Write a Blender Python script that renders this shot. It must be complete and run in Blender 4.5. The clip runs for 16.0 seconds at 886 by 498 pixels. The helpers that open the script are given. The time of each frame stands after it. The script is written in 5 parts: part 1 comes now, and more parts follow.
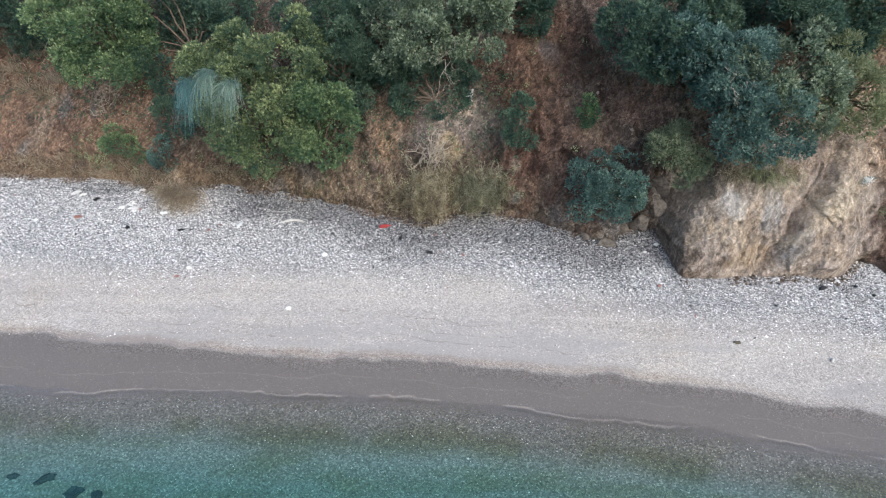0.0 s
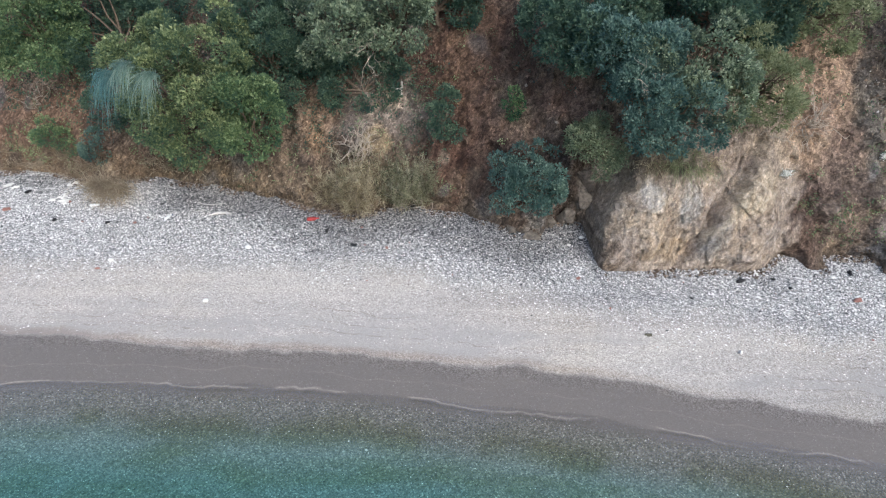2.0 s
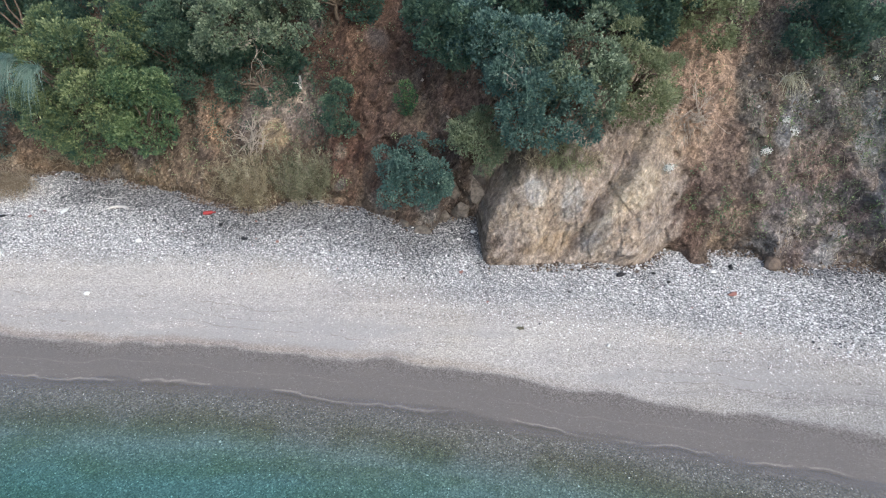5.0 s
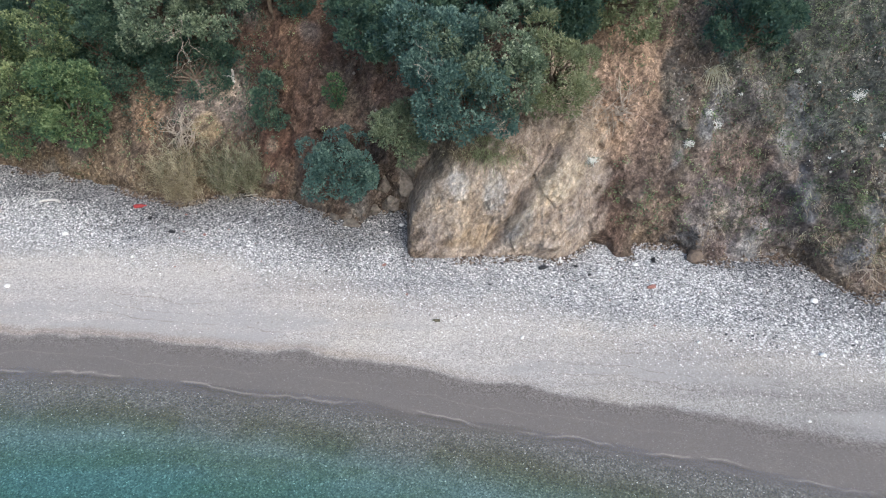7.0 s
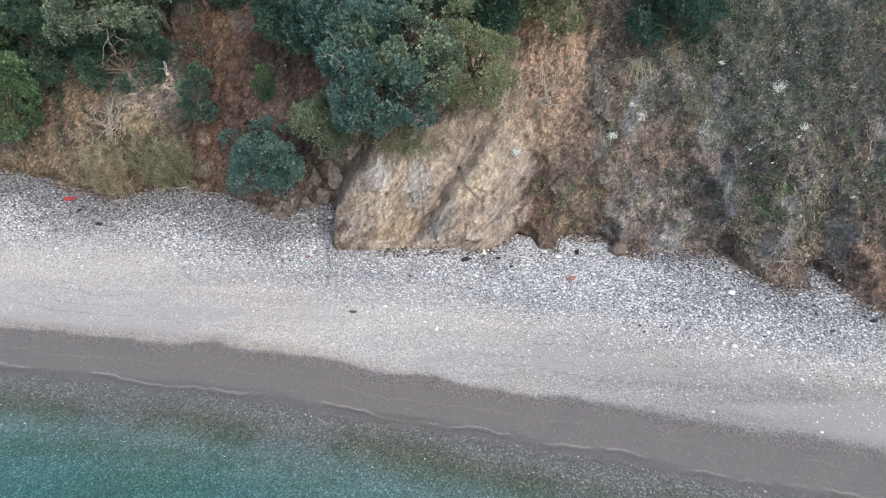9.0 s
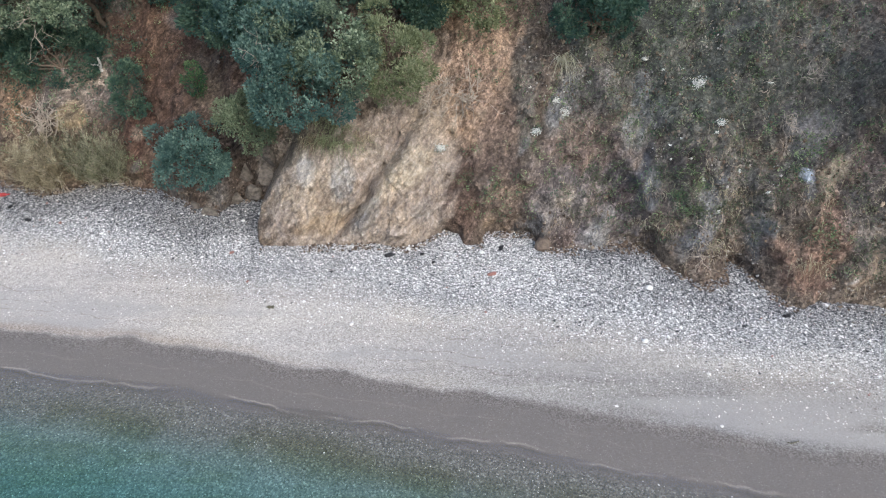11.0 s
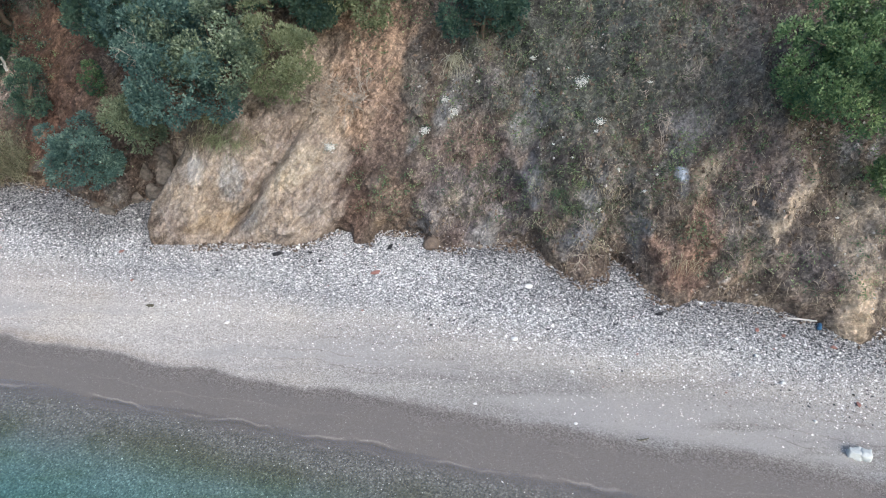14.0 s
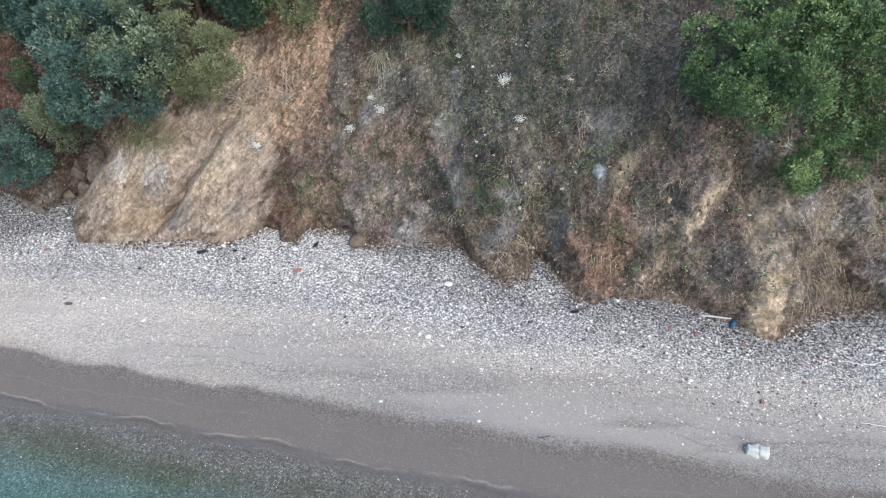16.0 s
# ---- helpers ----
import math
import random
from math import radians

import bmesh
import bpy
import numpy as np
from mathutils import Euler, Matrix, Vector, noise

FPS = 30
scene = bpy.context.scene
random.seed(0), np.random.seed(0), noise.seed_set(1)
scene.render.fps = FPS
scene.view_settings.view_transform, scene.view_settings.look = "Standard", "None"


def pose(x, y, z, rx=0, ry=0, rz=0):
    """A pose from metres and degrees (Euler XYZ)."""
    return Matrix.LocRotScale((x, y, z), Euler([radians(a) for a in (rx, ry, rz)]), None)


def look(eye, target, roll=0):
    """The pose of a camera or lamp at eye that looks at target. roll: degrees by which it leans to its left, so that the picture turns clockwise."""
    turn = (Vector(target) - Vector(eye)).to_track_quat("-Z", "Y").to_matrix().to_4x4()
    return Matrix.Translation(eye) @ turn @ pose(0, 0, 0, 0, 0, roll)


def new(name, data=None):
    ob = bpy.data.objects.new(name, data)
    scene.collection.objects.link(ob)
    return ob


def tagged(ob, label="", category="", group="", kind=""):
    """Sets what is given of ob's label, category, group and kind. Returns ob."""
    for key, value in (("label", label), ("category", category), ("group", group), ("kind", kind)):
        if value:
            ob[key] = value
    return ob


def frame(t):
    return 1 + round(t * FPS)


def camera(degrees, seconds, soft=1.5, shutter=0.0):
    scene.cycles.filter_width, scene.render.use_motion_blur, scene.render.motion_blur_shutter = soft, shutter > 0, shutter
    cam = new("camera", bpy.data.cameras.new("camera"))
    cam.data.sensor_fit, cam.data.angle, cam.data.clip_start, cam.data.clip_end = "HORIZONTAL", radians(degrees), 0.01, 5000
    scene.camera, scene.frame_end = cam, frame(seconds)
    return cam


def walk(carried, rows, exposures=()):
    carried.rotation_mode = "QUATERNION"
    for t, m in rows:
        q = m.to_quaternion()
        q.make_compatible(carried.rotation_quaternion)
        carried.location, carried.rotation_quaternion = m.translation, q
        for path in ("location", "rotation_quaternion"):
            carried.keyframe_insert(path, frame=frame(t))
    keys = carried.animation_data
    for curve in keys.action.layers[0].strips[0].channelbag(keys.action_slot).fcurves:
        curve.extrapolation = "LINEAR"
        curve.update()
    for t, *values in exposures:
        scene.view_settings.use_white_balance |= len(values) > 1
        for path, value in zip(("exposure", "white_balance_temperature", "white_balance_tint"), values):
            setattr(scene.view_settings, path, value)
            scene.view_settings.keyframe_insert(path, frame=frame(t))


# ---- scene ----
cam = camera(72.0, 16.0, soft=1.1)
# seconds, x, y, z, pitch, roll, yaw
PATH = [
    (0.0, -0.807, -0.328, 10.334, -31.380, -0.252, 0.843),
    (0.5, -0.258, -0.327, 10.297, -31.457, -0.291, 0.811),
    (1.0, 0.281, -0.328, 10.263, -31.526, -0.329, 0.778),
    (1.5, 0.813, -0.330, 10.236, -31.587, -0.366, 0.746),
    (2.0, 1.339, -0.334, 10.219, -31.639, -0.403, 0.714),
    (2.5, 1.861, -0.340, 10.209, -31.684, -0.438, 0.681),
    (3.0, 2.379, -0.347, 10.203, -31.721, -0.472, 0.649),
    (3.5, 2.895, -0.355, 10.199, -31.752, -0.506, 0.616),
    (4.0, 3.409, -0.365, 10.192, -31.776, -0.539, 0.584),
    (4.5, 3.921, -0.375, 10.180, -31.794, -0.571, 0.552),
    (5.0, 4.433, -0.386, 10.160, -31.806, -0.602, 0.519),
    (5.5, 4.943, -0.398, 10.132, -31.812, -0.632, 0.487),
    (6.0, 5.454, -0.411, 10.095, -31.814, -0.661, 0.455),
    (6.5, 5.963, -0.423, 10.051, -31.810, -0.689, 0.422),
    (7.0, 6.471, -0.437, 10.001, -31.803, -0.717, 0.390),
    (7.5, 6.979, -0.450, 9.948, -31.791, -0.743, 0.358),
    (8.0, 7.485, -0.464, 9.894, -31.776, -0.769, 0.325),
    (8.5, 7.989, -0.477, 9.844, -31.758, -0.793, 0.293),
    (9.0, 8.492, -0.490, 9.798, -31.737, -0.817, 0.261),
    (9.5, 8.993, -0.503, 9.760, -31.713, -0.840, 0.228),
    (10.0, 9.491, -0.516, 9.731, -31.688, -0.862, 0.196),
    (10.5, 9.987, -0.528, 9.711, -31.660, -0.883, 0.164),
    (11.0, 10.480, -0.539, 9.700, -31.632, -0.904, 0.131),
    (11.5, 10.970, -0.549, 9.697, -31.602, -0.923, 0.099),
    (12.0, 11.458, -0.559, 9.698, -31.572, -0.942, 0.067),
    (12.5, 11.944, -0.567, 9.702, -31.541, -0.959, 0.034),
    (13.0, 12.427, -0.574, 9.703, -31.511, -0.976, 0.002),
    (13.5, 12.909, -0.580, 9.699, -31.481, -0.992, -0.030),
    (14.0, 13.391, -0.584, 9.689, -31.452, -1.007, -0.063),
    (14.5, 13.873, -0.587, 9.671, -31.425, -1.021, -0.095),
    (15.0, 14.356, -0.588, 9.649, -31.399, -1.034, -0.127),
    (15.5, 14.843, -0.587, 9.632, -31.375, -1.046, -0.160),
    (16.0, 15.334, -0.584, 9.634, -31.353, -1.058, -0.192),
]
walk(cam, [(t, pose(x, y, z, 90 + pitch, 0, yaw) @ pose(0, 0, 0, 0, 0, -roll)) for t, x, y, z, pitch, roll, yaw in PATH],
     exposures=[(0.0, -0.06, 6150, 8), (16.0, -0.06, 6150, 8)])

# ---- light: hazy soft sun from the east, along the beach ----
SUN_EL, SUN_AZ = 36.0, 150.0          # degrees; azimuth clockwise from +y
world = bpy.data.worlds.new("sky")
scene.world = world
world.use_nodes = True
wn = world.node_tree.nodes
sky = wn.new("ShaderNodeTexSky")
sky.sky_type, sky.sun_disc = "NISHITA", False
sky.sun_elevation, sky.sun_rotation = radians(SUN_EL), radians(SUN_AZ)
sky.air_density, sky.dust_density = 1.0, 2.5
wn["Background"].inputs["Strength"].default_value = 0.235
world.node_tree.links.new(sky.outputs["Color"], wn["Background"].inputs["Color"])
sun_data = bpy.data.lights.new("sun", "SUN")
sun_data.energy, sun_data.angle, sun_data.color = 1.5, radians(30), (1.0, 0.965, 0.92)
sun = new("sun", sun_data)
az, el = radians(SUN_AZ), radians(SUN_EL)
to_sun = Vector((math.sin(az) * math.cos(el), math.cos(az) * math.cos(el), math.sin(el)))
sun.matrix_world = look(to_sun * 60, (0, 0, 0))

# ---- numeric helpers ----
rng = np.random.default_rng(7)


def hash3(i, j, k):
    h = (i.astype(np.int64) * 374761393 + j.astype(np.int64) * 668265263 + k.astype(np.int64) * 2147483647) & 0xFFFFFFFF
    h = ((h ^ (h >> 13)) * 1274126177) & 0xFFFFFFFF
    return ((h ^ (h >> 16)) & 0xFFFF) / 65535.0


def vnoise(x, y, z=0.0):
    """Smooth value noise, -1 to 1, for arrays."""
    x, y, z = np.broadcast_arrays(np.asarray(x, float), np.asarray(y, float), np.asarray(z, float))
    i, j, k = np.floor(x), np.floor(y), np.floor(z)
    u, v, w = x - i, y - j, z - k
    u, v, w = (a * a * (3 - 2 * a) for a in (u, v, w))
    out = 0.0
    for a in (0, 1):
        for b in (0, 1):
            for c in (0, 1):
                g = (u if a else 1 - u) * (v if b else 1 - v) * (w if c else 1 - w)
                out = out + g * hash3(i + a, j + b, k + c)
    return out * 2 - 1


def fbm(x, y, z=0.0, octaves=4):
    out, amp, f = 0.0, 0.5, 1.0
    for o in range(octaves):
        out = out + amp * vnoise(x * f + 17.3 * o, y * f - 9.1 * o, z * f + 3.7 * o)
        amp, f = amp * 0.5, f * 2.03
    return out


def smooth(a, b, x):
    """0 at a, 1 at b, also where a is above b."""
    t = np.clip((x - a) / (b - a), 0, 1)
    return t * t * (3 - 2 * t)


def mesh_of(name, verts, faces, flat=False):
    """A mesh from arrays: verts (n, 3), faces (m, 3 or 4)."""
    verts, faces = np.asarray(verts, np.float32), np.asarray(faces, np.int32)
    me = bpy.data.meshes.new(name)
    k = faces.shape[1]
    me.vertices.add(len(verts))
    me.vertices.foreach_set("co", verts.ravel())
    me.loops.add(faces.size)
    me.loops.foreach_set("vertex_index", faces.ravel())
    me.polygons.add(len(faces))
    me.polygons.foreach_set("loop_start", np.arange(0, faces.size, k, dtype=np.int32))
    me.polygons.foreach_set("use_smooth", np.full(len(faces), not flat))
    me.update(calc_edges=True)
    return me


def put_attr(me, name, values):
    values = np.asarray(values, np.float32)
    if values.ndim == 1:
        at = me.attributes.new(name, "FLOAT", "POINT")
        at.data.foreach_set("value", values)
    else:
        at = me.attributes.new(name, "FLOAT_COLOR", "POINT")
        at.data.foreach_set("color", np.c_[values, np.ones(len(values))].astype(np.float32).ravel())


def grid_faces(nu, nv):
    a = np.arange(nu * nv).reshape(nu, nv)
    return np.stack([a[:-1, :-1], a[1:, :-1], a[1:, 1:], a[:-1, 1:]], -1).reshape(-1, 4)


def part(name, me, material, parent=None, label=""):
    """One mesh object, under a thing or a part where one is given."""
    if isinstance(me, bmesh.types.BMesh):
        bm, me = me, bpy.data.meshes.new(name)
        bm.to_mesh(me)
        bm.free()
    if material is not None and not me.materials:
        me.materials.append(material)
    ob = new(name, me)
    ob.parent = parent
    return tagged(ob, label)


def thing(name, at, label, category, group="", turn=0.0, size=1.0):
    ob = new(name)
    ob.matrix_world = pose(*at, 0, 0, turn) @ Matrix.Scale(size, 4)
    ob.empty_display_size = 0.2
    return tagged(ob, label, category, group)


# ---- materials ----
class Mat:
    """A small helper to write node materials."""

    def __init__(self, name):
        self.m = bpy.data.materials.new(name)
        self.m.use_nodes = True
        self.t = self.m.node_tree
        self.n = self.t.nodes
        self.out = self.n["Material Output"]
        self.b = self.n["Principled BSDF"]

    def link(self, a, b):
        self.t.links.new(a, b)

    def put(self, socket, v):
        if hasattr(v, "is_output"):
            self.link(v, socket)
        elif isinstance(v, (tuple, list)) and len(v) == 3 and socket.type == "RGBA":
            socket.default_value = (*v, 1)
        else:
            socket.default_value = v

    def pos(self):
        return self.n.new("ShaderNodeNewGeometry").outputs["Position"]

    def island(self):
        return self.n.new("ShaderNodeNewGeometry").outputs["Random Per Island"]

    def attr(self, name, what="Fac"):
        a = self.n.new("ShaderNodeAttribute")
        a.attribute_name = name
        return a.outputs[what]

    def noise(self, scale, detail=4.0, rough=0.55, vec=None, dist=0.0):
        k = self.n.new("ShaderNodeTexNoise")
        self.link(vec or self.pos(), k.inputs["Vector"])
        k.inputs["Scale"].default_value, k.inputs["Detail"].default_value = scale, detail
        k.inputs["Roughness"].default_value, k.inputs["Distortion"].default_value = rough, dist
        return k.outputs["Fac"]

    def voronoi(self, scale, what="Color", vec=None, feature="F1"):
        k = self.n.new("ShaderNodeTexVoronoi")
        k.feature = feature
        self.link(vec or self.pos(), k.inputs["Vector"])
        k.inputs["Scale"].default_value = scale
        return k.outputs[what]

    def stretch(self, sx, sy, sz):
        k = self.n.new("ShaderNodeMapping")
        self.link(self.pos(), k.inputs["Vector"])
        k.inputs["Scale"].default_value = (sx, sy, sz)
        return k.outputs["Vector"]

    def ramp(self, fac, *stops):
        k = self.n.new("ShaderNodeValToRGB")
        self.link(fac, k.inputs["Fac"])
        e = k.color_ramp.elements
        while len(e) < len(stops):
            e.new(0.5)
        for el_, (p, c) in zip(e, stops):
            el_.position = p
            el_.color = (*c, 1) if isinstance(c, tuple) else (c, c, c, 1)
        return k.outputs["Color"]

    def mix(self, fac, a, b, how="MIX"):
        k = self.n.new("ShaderNodeMix")
        k.data_type, k.blend_type = "RGBA", how
        self.put(k.inputs[0], fac)
        self.put(k.inputs[6], a)
        self.put(k.inputs[7], b)
        return k.outputs[2]

    def math(self, op, a, b=0.0, c=0.0):
        k = self.n.new("ShaderNodeMath")
        k.operation = op
        for s, v in zip(k.inputs, (a, b, c)):
            self.put(s, v)
        return k.outputs[0]

    def remap(self, v, a, b, c=0.0, d=1.0):
        k = self.n.new("ShaderNodeMapRange")
        k.interpolation_type = "SMOOTHSTEP"
        for s, x in zip(k.inputs, (v, a, b, c, d)):
            self.put(s, x)
        return k.outputs[0]

    def gray(self, color):
        k = self.n.new("ShaderNodeSeparateColor")
        self.link(color, k.inputs[0])
        return k.outputs[0]

    def bump(self, height, strength, distance):
        k = self.n.new("ShaderNodeBump")
        self.link(height, k.inputs["Height"])
        k.inputs["Strength"].default_value, k.inputs["Distance"].default_value = strength, distance
        self.link(k.outputs["Normal"], self.b.inputs["Normal"])
        return k.outputs["Normal"]

    def done(self, color=None, rough=0.9, spec=0.3):
        if color is not None:
            self.put(self.b.inputs["Base Color"], color)
        self.put(self.b.inputs["Roughness"], rough)
        self.b.inputs["Specular IOR Level"].default_value = spec
        return self.m


def plain(name, color, rough=0.8, vary=0.25, scale=9.0, spec=0.3, bump=0.004):
    k = Mat(name)
    n1, n2 = k.noise(scale, 5), k.noise(scale * 7, 3)
    f = k.math("ADD", k.math("MULTIPLY", n1, 0.65), k.math("MULTIPLY", n2, 0.35))
    lo, hi = (tuple(c * (1 - vary) for c in color), tuple(min(1, c * (1 + vary)) for c in color))
    col = k.ramp(f, (0.32, lo), (0.68, hi))
    k.bump(f, 0.6, bump)
    return k.done(col, rough, spec)


def leaf_material(name, dark, mid, light, tone=2.2, rough=0.55):
    """Foliage: colour changes from lobe to lobe, from spray to spray and from leaf to leaf, with some light coming through."""
    # dark end lifted and bluer: cool shade and haze put into the leaf colour
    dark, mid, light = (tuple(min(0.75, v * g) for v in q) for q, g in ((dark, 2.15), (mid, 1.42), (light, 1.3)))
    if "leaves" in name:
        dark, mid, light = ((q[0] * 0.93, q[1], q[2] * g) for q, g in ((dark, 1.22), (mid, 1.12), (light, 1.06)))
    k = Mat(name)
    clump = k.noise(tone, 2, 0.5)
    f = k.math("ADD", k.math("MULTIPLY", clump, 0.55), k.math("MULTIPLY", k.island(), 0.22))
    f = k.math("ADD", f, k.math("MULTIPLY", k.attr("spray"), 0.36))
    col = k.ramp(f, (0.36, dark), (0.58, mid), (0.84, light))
    k.done(col, rough, 0.18)
    tr = k.n.new("ShaderNodeBsdfTranslucent")
    k.link(col, tr.inputs["Color"])
    mx = k.n.new("ShaderNodeMixShader")
    mx.inputs[0].default_value = 0.46
    k.link(k.b.outputs[0], mx.inputs[1])
    k.link(tr.outputs[0], mx.inputs[2])
    k.link(mx.outputs[0], k.out.inputs["Surface"])
    return k.m


def stones_material(name, stops, rough=0.75):
    k = Mat(name)
    col = k.ramp(k.math("SUBTRACT", k.island(), k.attr("damp_shade")), *stops)
    fine = k.noise(70, 3)
    col = k.mix(0.35, col, k.ramp(fine, (0.3, 0.25), (0.7, 0.9)), "OVERLAY")
    return k.done(col, rough, 0.3)


def ground_material():
    k = Mat("gravel_and_sand")
    s = k.attr("offshore")
    wob = k.noise(0.55, 3)
    west = k.n.new("ShaderNodeSeparateXYZ")
    k.link(k.pos(), west.inputs[0])
    fine = k.voronoi(42)
    fine2 = k.voronoi(95)
    g1 = k.gray(fine)
    g2 = k.gray(fine2)
    speck = k.math("ADD", k.math("MULTIPLY", g1, 0.55), k.math("MULTIPLY", g2, 0.45))
    dry = k.ramp(speck, (0.05, (0.2, 0.185, 0.175)), (0.3, (0.40, 0.37, 0.345)), (0.62, (0.52, 0.49, 0.46)), (0.95, (0.8, 0.77, 0.74)))
    warm = k.remap(k.noise(0.35, 4), 0.45, 0.7)
    dry = k.mix(k.math("ADD", 0.3, k.math("MULTIPLY", warm, 0.55)), dry, k.mix(1.0, dry, (0.99, 0.95, 0.875), "MULTIPLY"))
    cob = k.ramp(g1, (0.0, (0.10, 0.10, 0.102)), (0.45, (0.27, 0.266, 0.262)), (0.75, (0.50, 0.49, 0.48)), (1.0, (0.75, 0.74, 0.72)))
    up = k.remap(k.math("ADD", k.math("SUBTRACT", s, k.remap(west.outputs[0], 6.0, 0.0, 0.0, 0.6)), k.math("MULTIPLY", wob, 1.4)), 3.3, 4.5)
    dry = k.mix(up, dry, cob)
    east = k.n.new("ShaderNodeSeparateXYZ")
    k.link(k.pos(), east.inputs[0])
    damp_shade = k.math("MULTIPLY", k.remap(east.outputs[0], 5.0, 18.0), k.remap(k.math("ADD", s, k.math("MULTIPLY", wob, 1.2)), 4.2, 2.2))
    dry = k.mix(k.math("MULTIPLY", damp_shade, 0.85), dry, k.mix(1.0, dry, (0.50, 0.515, 0.53), "MULTIPLY"))
    bands = k.noise(1.0, 4, 0.6, vec=k.stretch(0.1, 1.5, 1.0))
    dry = k.mix(1.0, dry, k.ramp(bands, (0.32, (0.86, 0.85, 0.86)), (0.5, (1.0, 1.0, 1.0)), (0.68, (1.10, 1.10, 1.08))), "MULTIPLY")
    silt = k.remap(k.noise(1.0, 4, 0.55, vec=k.stretch(0.16, 0.9, 1.0)), 0.46, 0.57)       # tongues of smooth fine sand
    silt = k.math("MULTIPLY", silt, k.math("MULTIPLY", k.remap(s, 1.1, 1.4), k.remap(k.math("ADD", s, wob), 3.3, 2.3)))
    dry = k.mix(k.math("MULTIPLY", silt, 0.85), dry, k.mix(0.16, (0.40, 0.378, 0.36), dry))
    drift = k.math("ADD", k.math("MULTIPLY", k.noise(0.4, 3), 1.1), k.math("MULTIPLY", k.noise(2.2, 3), 0.16))
    for at_, wide in ((2.32, 0.028), (2.62, 0.022), (3.05, 0.03)):      # thin dark lines of fine wrack
        off = k.math("ABSOLUTE", k.math("SUBTRACT", k.math("ADD", s, drift), at_))
        trace = k.math("MULTIPLY", k.remap(off, wide, 0.0), k.remap(k.noise(0.8, 5, 0.7), 0.46, 0.58))
        dry = k.mix(k.math("MULTIPLY", trace, 0.7), dry, k.mix(1.0, dry, (0.62, 0.58, 0.55), "MULTIPLY"))
    smooth_sand = k.ramp(speck, (0.05, (0.171, 0.151, 0.135)), (0.5, (0.197, 0.176, 0.158)), (0.88, (0.217, 0.195, 0.177)), (0.97, (0.38, 0.36, 0.335)))
    coarse = k.ramp(speck, (0.05, (0.095, 0.082, 0.072)), (0.5, (0.185, 0.163, 0.147)), (0.9, (0.32, 0.29, 0.265)))
    edge_n = k.math("ADD", k.math("MULTIPLY", wob, 0.7), k.math("MULTIPLY", k.noise(2.4, 4), 0.16))
    edge_s = k.math("SUBTRACT", k.math("ADD", s, edge_n), k.remap(west.outputs[0], -5.0, -11.5, 0.0, 0.5))
    wetmask = k.remap(edge_s, 1.60, 1.40)
    wet = k.mix(k.remap(k.math("ADD", edge_s, k.math("MULTIPLY", k.noise(0.6, 3), 0.5)), 1.62, 1.30, 1.0, 0.0), smooth_sand, coarse)
    fringe = k.math("MULTIPLY", k.remap(edge_s, 1.85, 1.6), k.remap(edge_s, 1.45, 1.58))
    dry = k.mix(k.math("MULTIPLY", k.math("MULTIPLY", fringe, 0.5), k.remap(east.outputs[0], 12.0, 2.0)), dry, k.mix(1.0, dry, (0.66, 0.55, 0.47), "MULTIPLY"))
    # pale and dark lines that the last waves left
    run = k.math("ADD", k.math("MULTIPLY", k.noise(0.45, 3), 0.7), k.math("MULTIPLY", k.noise(2.6, 3), 0.12))
    for at_, wide, tone_ in ((0.36, 0.042, (1.8, 1.78, 1.73)), (0.27, 0.07, (0.74, 0.72, 0.70)), (0.10, 0.035, (1.35, 1.34, 1.3)), (0.03, 0.05, (0.76, 0.74, 0.72)), (0.86, 0.03, (1.2, 1.2, 1.18))):
        off = k.math("ABSOLUTE", k.math("SUBTRACT", k.math("ADD", s, run), at_))
        k_line = k.math("MULTIPLY", k.remap(off, wide, 0.0), k.remap(k.noise(0.6, 4), 0.40, 0.56))
        k_line = k.math("MULTIPLY", k_line, k.remap(east.outputs[0], 2.0, 14.0, 1.0, 0.75))
        wet = k.mix(k_line, wet, k.mix(1.0, wet, tone_, "MULTIPLY"))
    col = k.mix(wetmask, dry, wet)
    # below the water: dark pebbles, olive weed in bands, paler gravel further out
    g3 = k.gray(k.voronoi(30))
    rubble = k.math("ADD", k.math("MULTIPLY", g1, 0.45), k.math("MULTIPLY", g3, 0.55))
    bed = k.ramp(rubble, (0.08, (0.09, 0.085, 0.072)), (0.5, (0.19, 0.178, 0.15)), (0.75, (0.26, 0.245, 0.205)), (0.93, (0.44, 0.43, 0.38)))
    along = k.math("ADD", s, k.math("MULTIPLY", k.math("SUBTRACT", k.noise(0.3, 4), 0.5), 1.1))
    bed = k.mix(k.math("MULTIPLY", k.remap(along, -0.42, -0.25), 0.2), bed, k.mix(1.0, bed, (0.5, 0.47, 0.45), "MULTIPLY"))
    pale = k.remap(along, -0.8, -1.6)
    far = k.ramp(rubble, (0.08, (0.13, 0.145, 0.13)), (0.5, (0.26, 0.28, 0.255)), (0.75, (0.34, 0.36, 0.33)), (0.93, (0.58, 0.60, 0.56)))
    bed = k.mix(k.math("MULTIPLY", pale, 0.85), bed, far)
    weed = k.remap(k.noise(0.9, 5, 0.6, vec=k.stretch(0.4, 1.3, 1.0)), 0.40, 0.68)
    line = k.math("MULTIPLY", k.remap(along, -0.45, -0.95), k.remap(along, -1.6, -1.05))
    line = k.math("MULTIPLY", line, k.remap(k.noise(0.45, 3), 0.36, 0.52))
    cover = k.math("MAXIMUM", line, k.math("MULTIPLY", k.remap(s, -1.0, -1.5), weed))
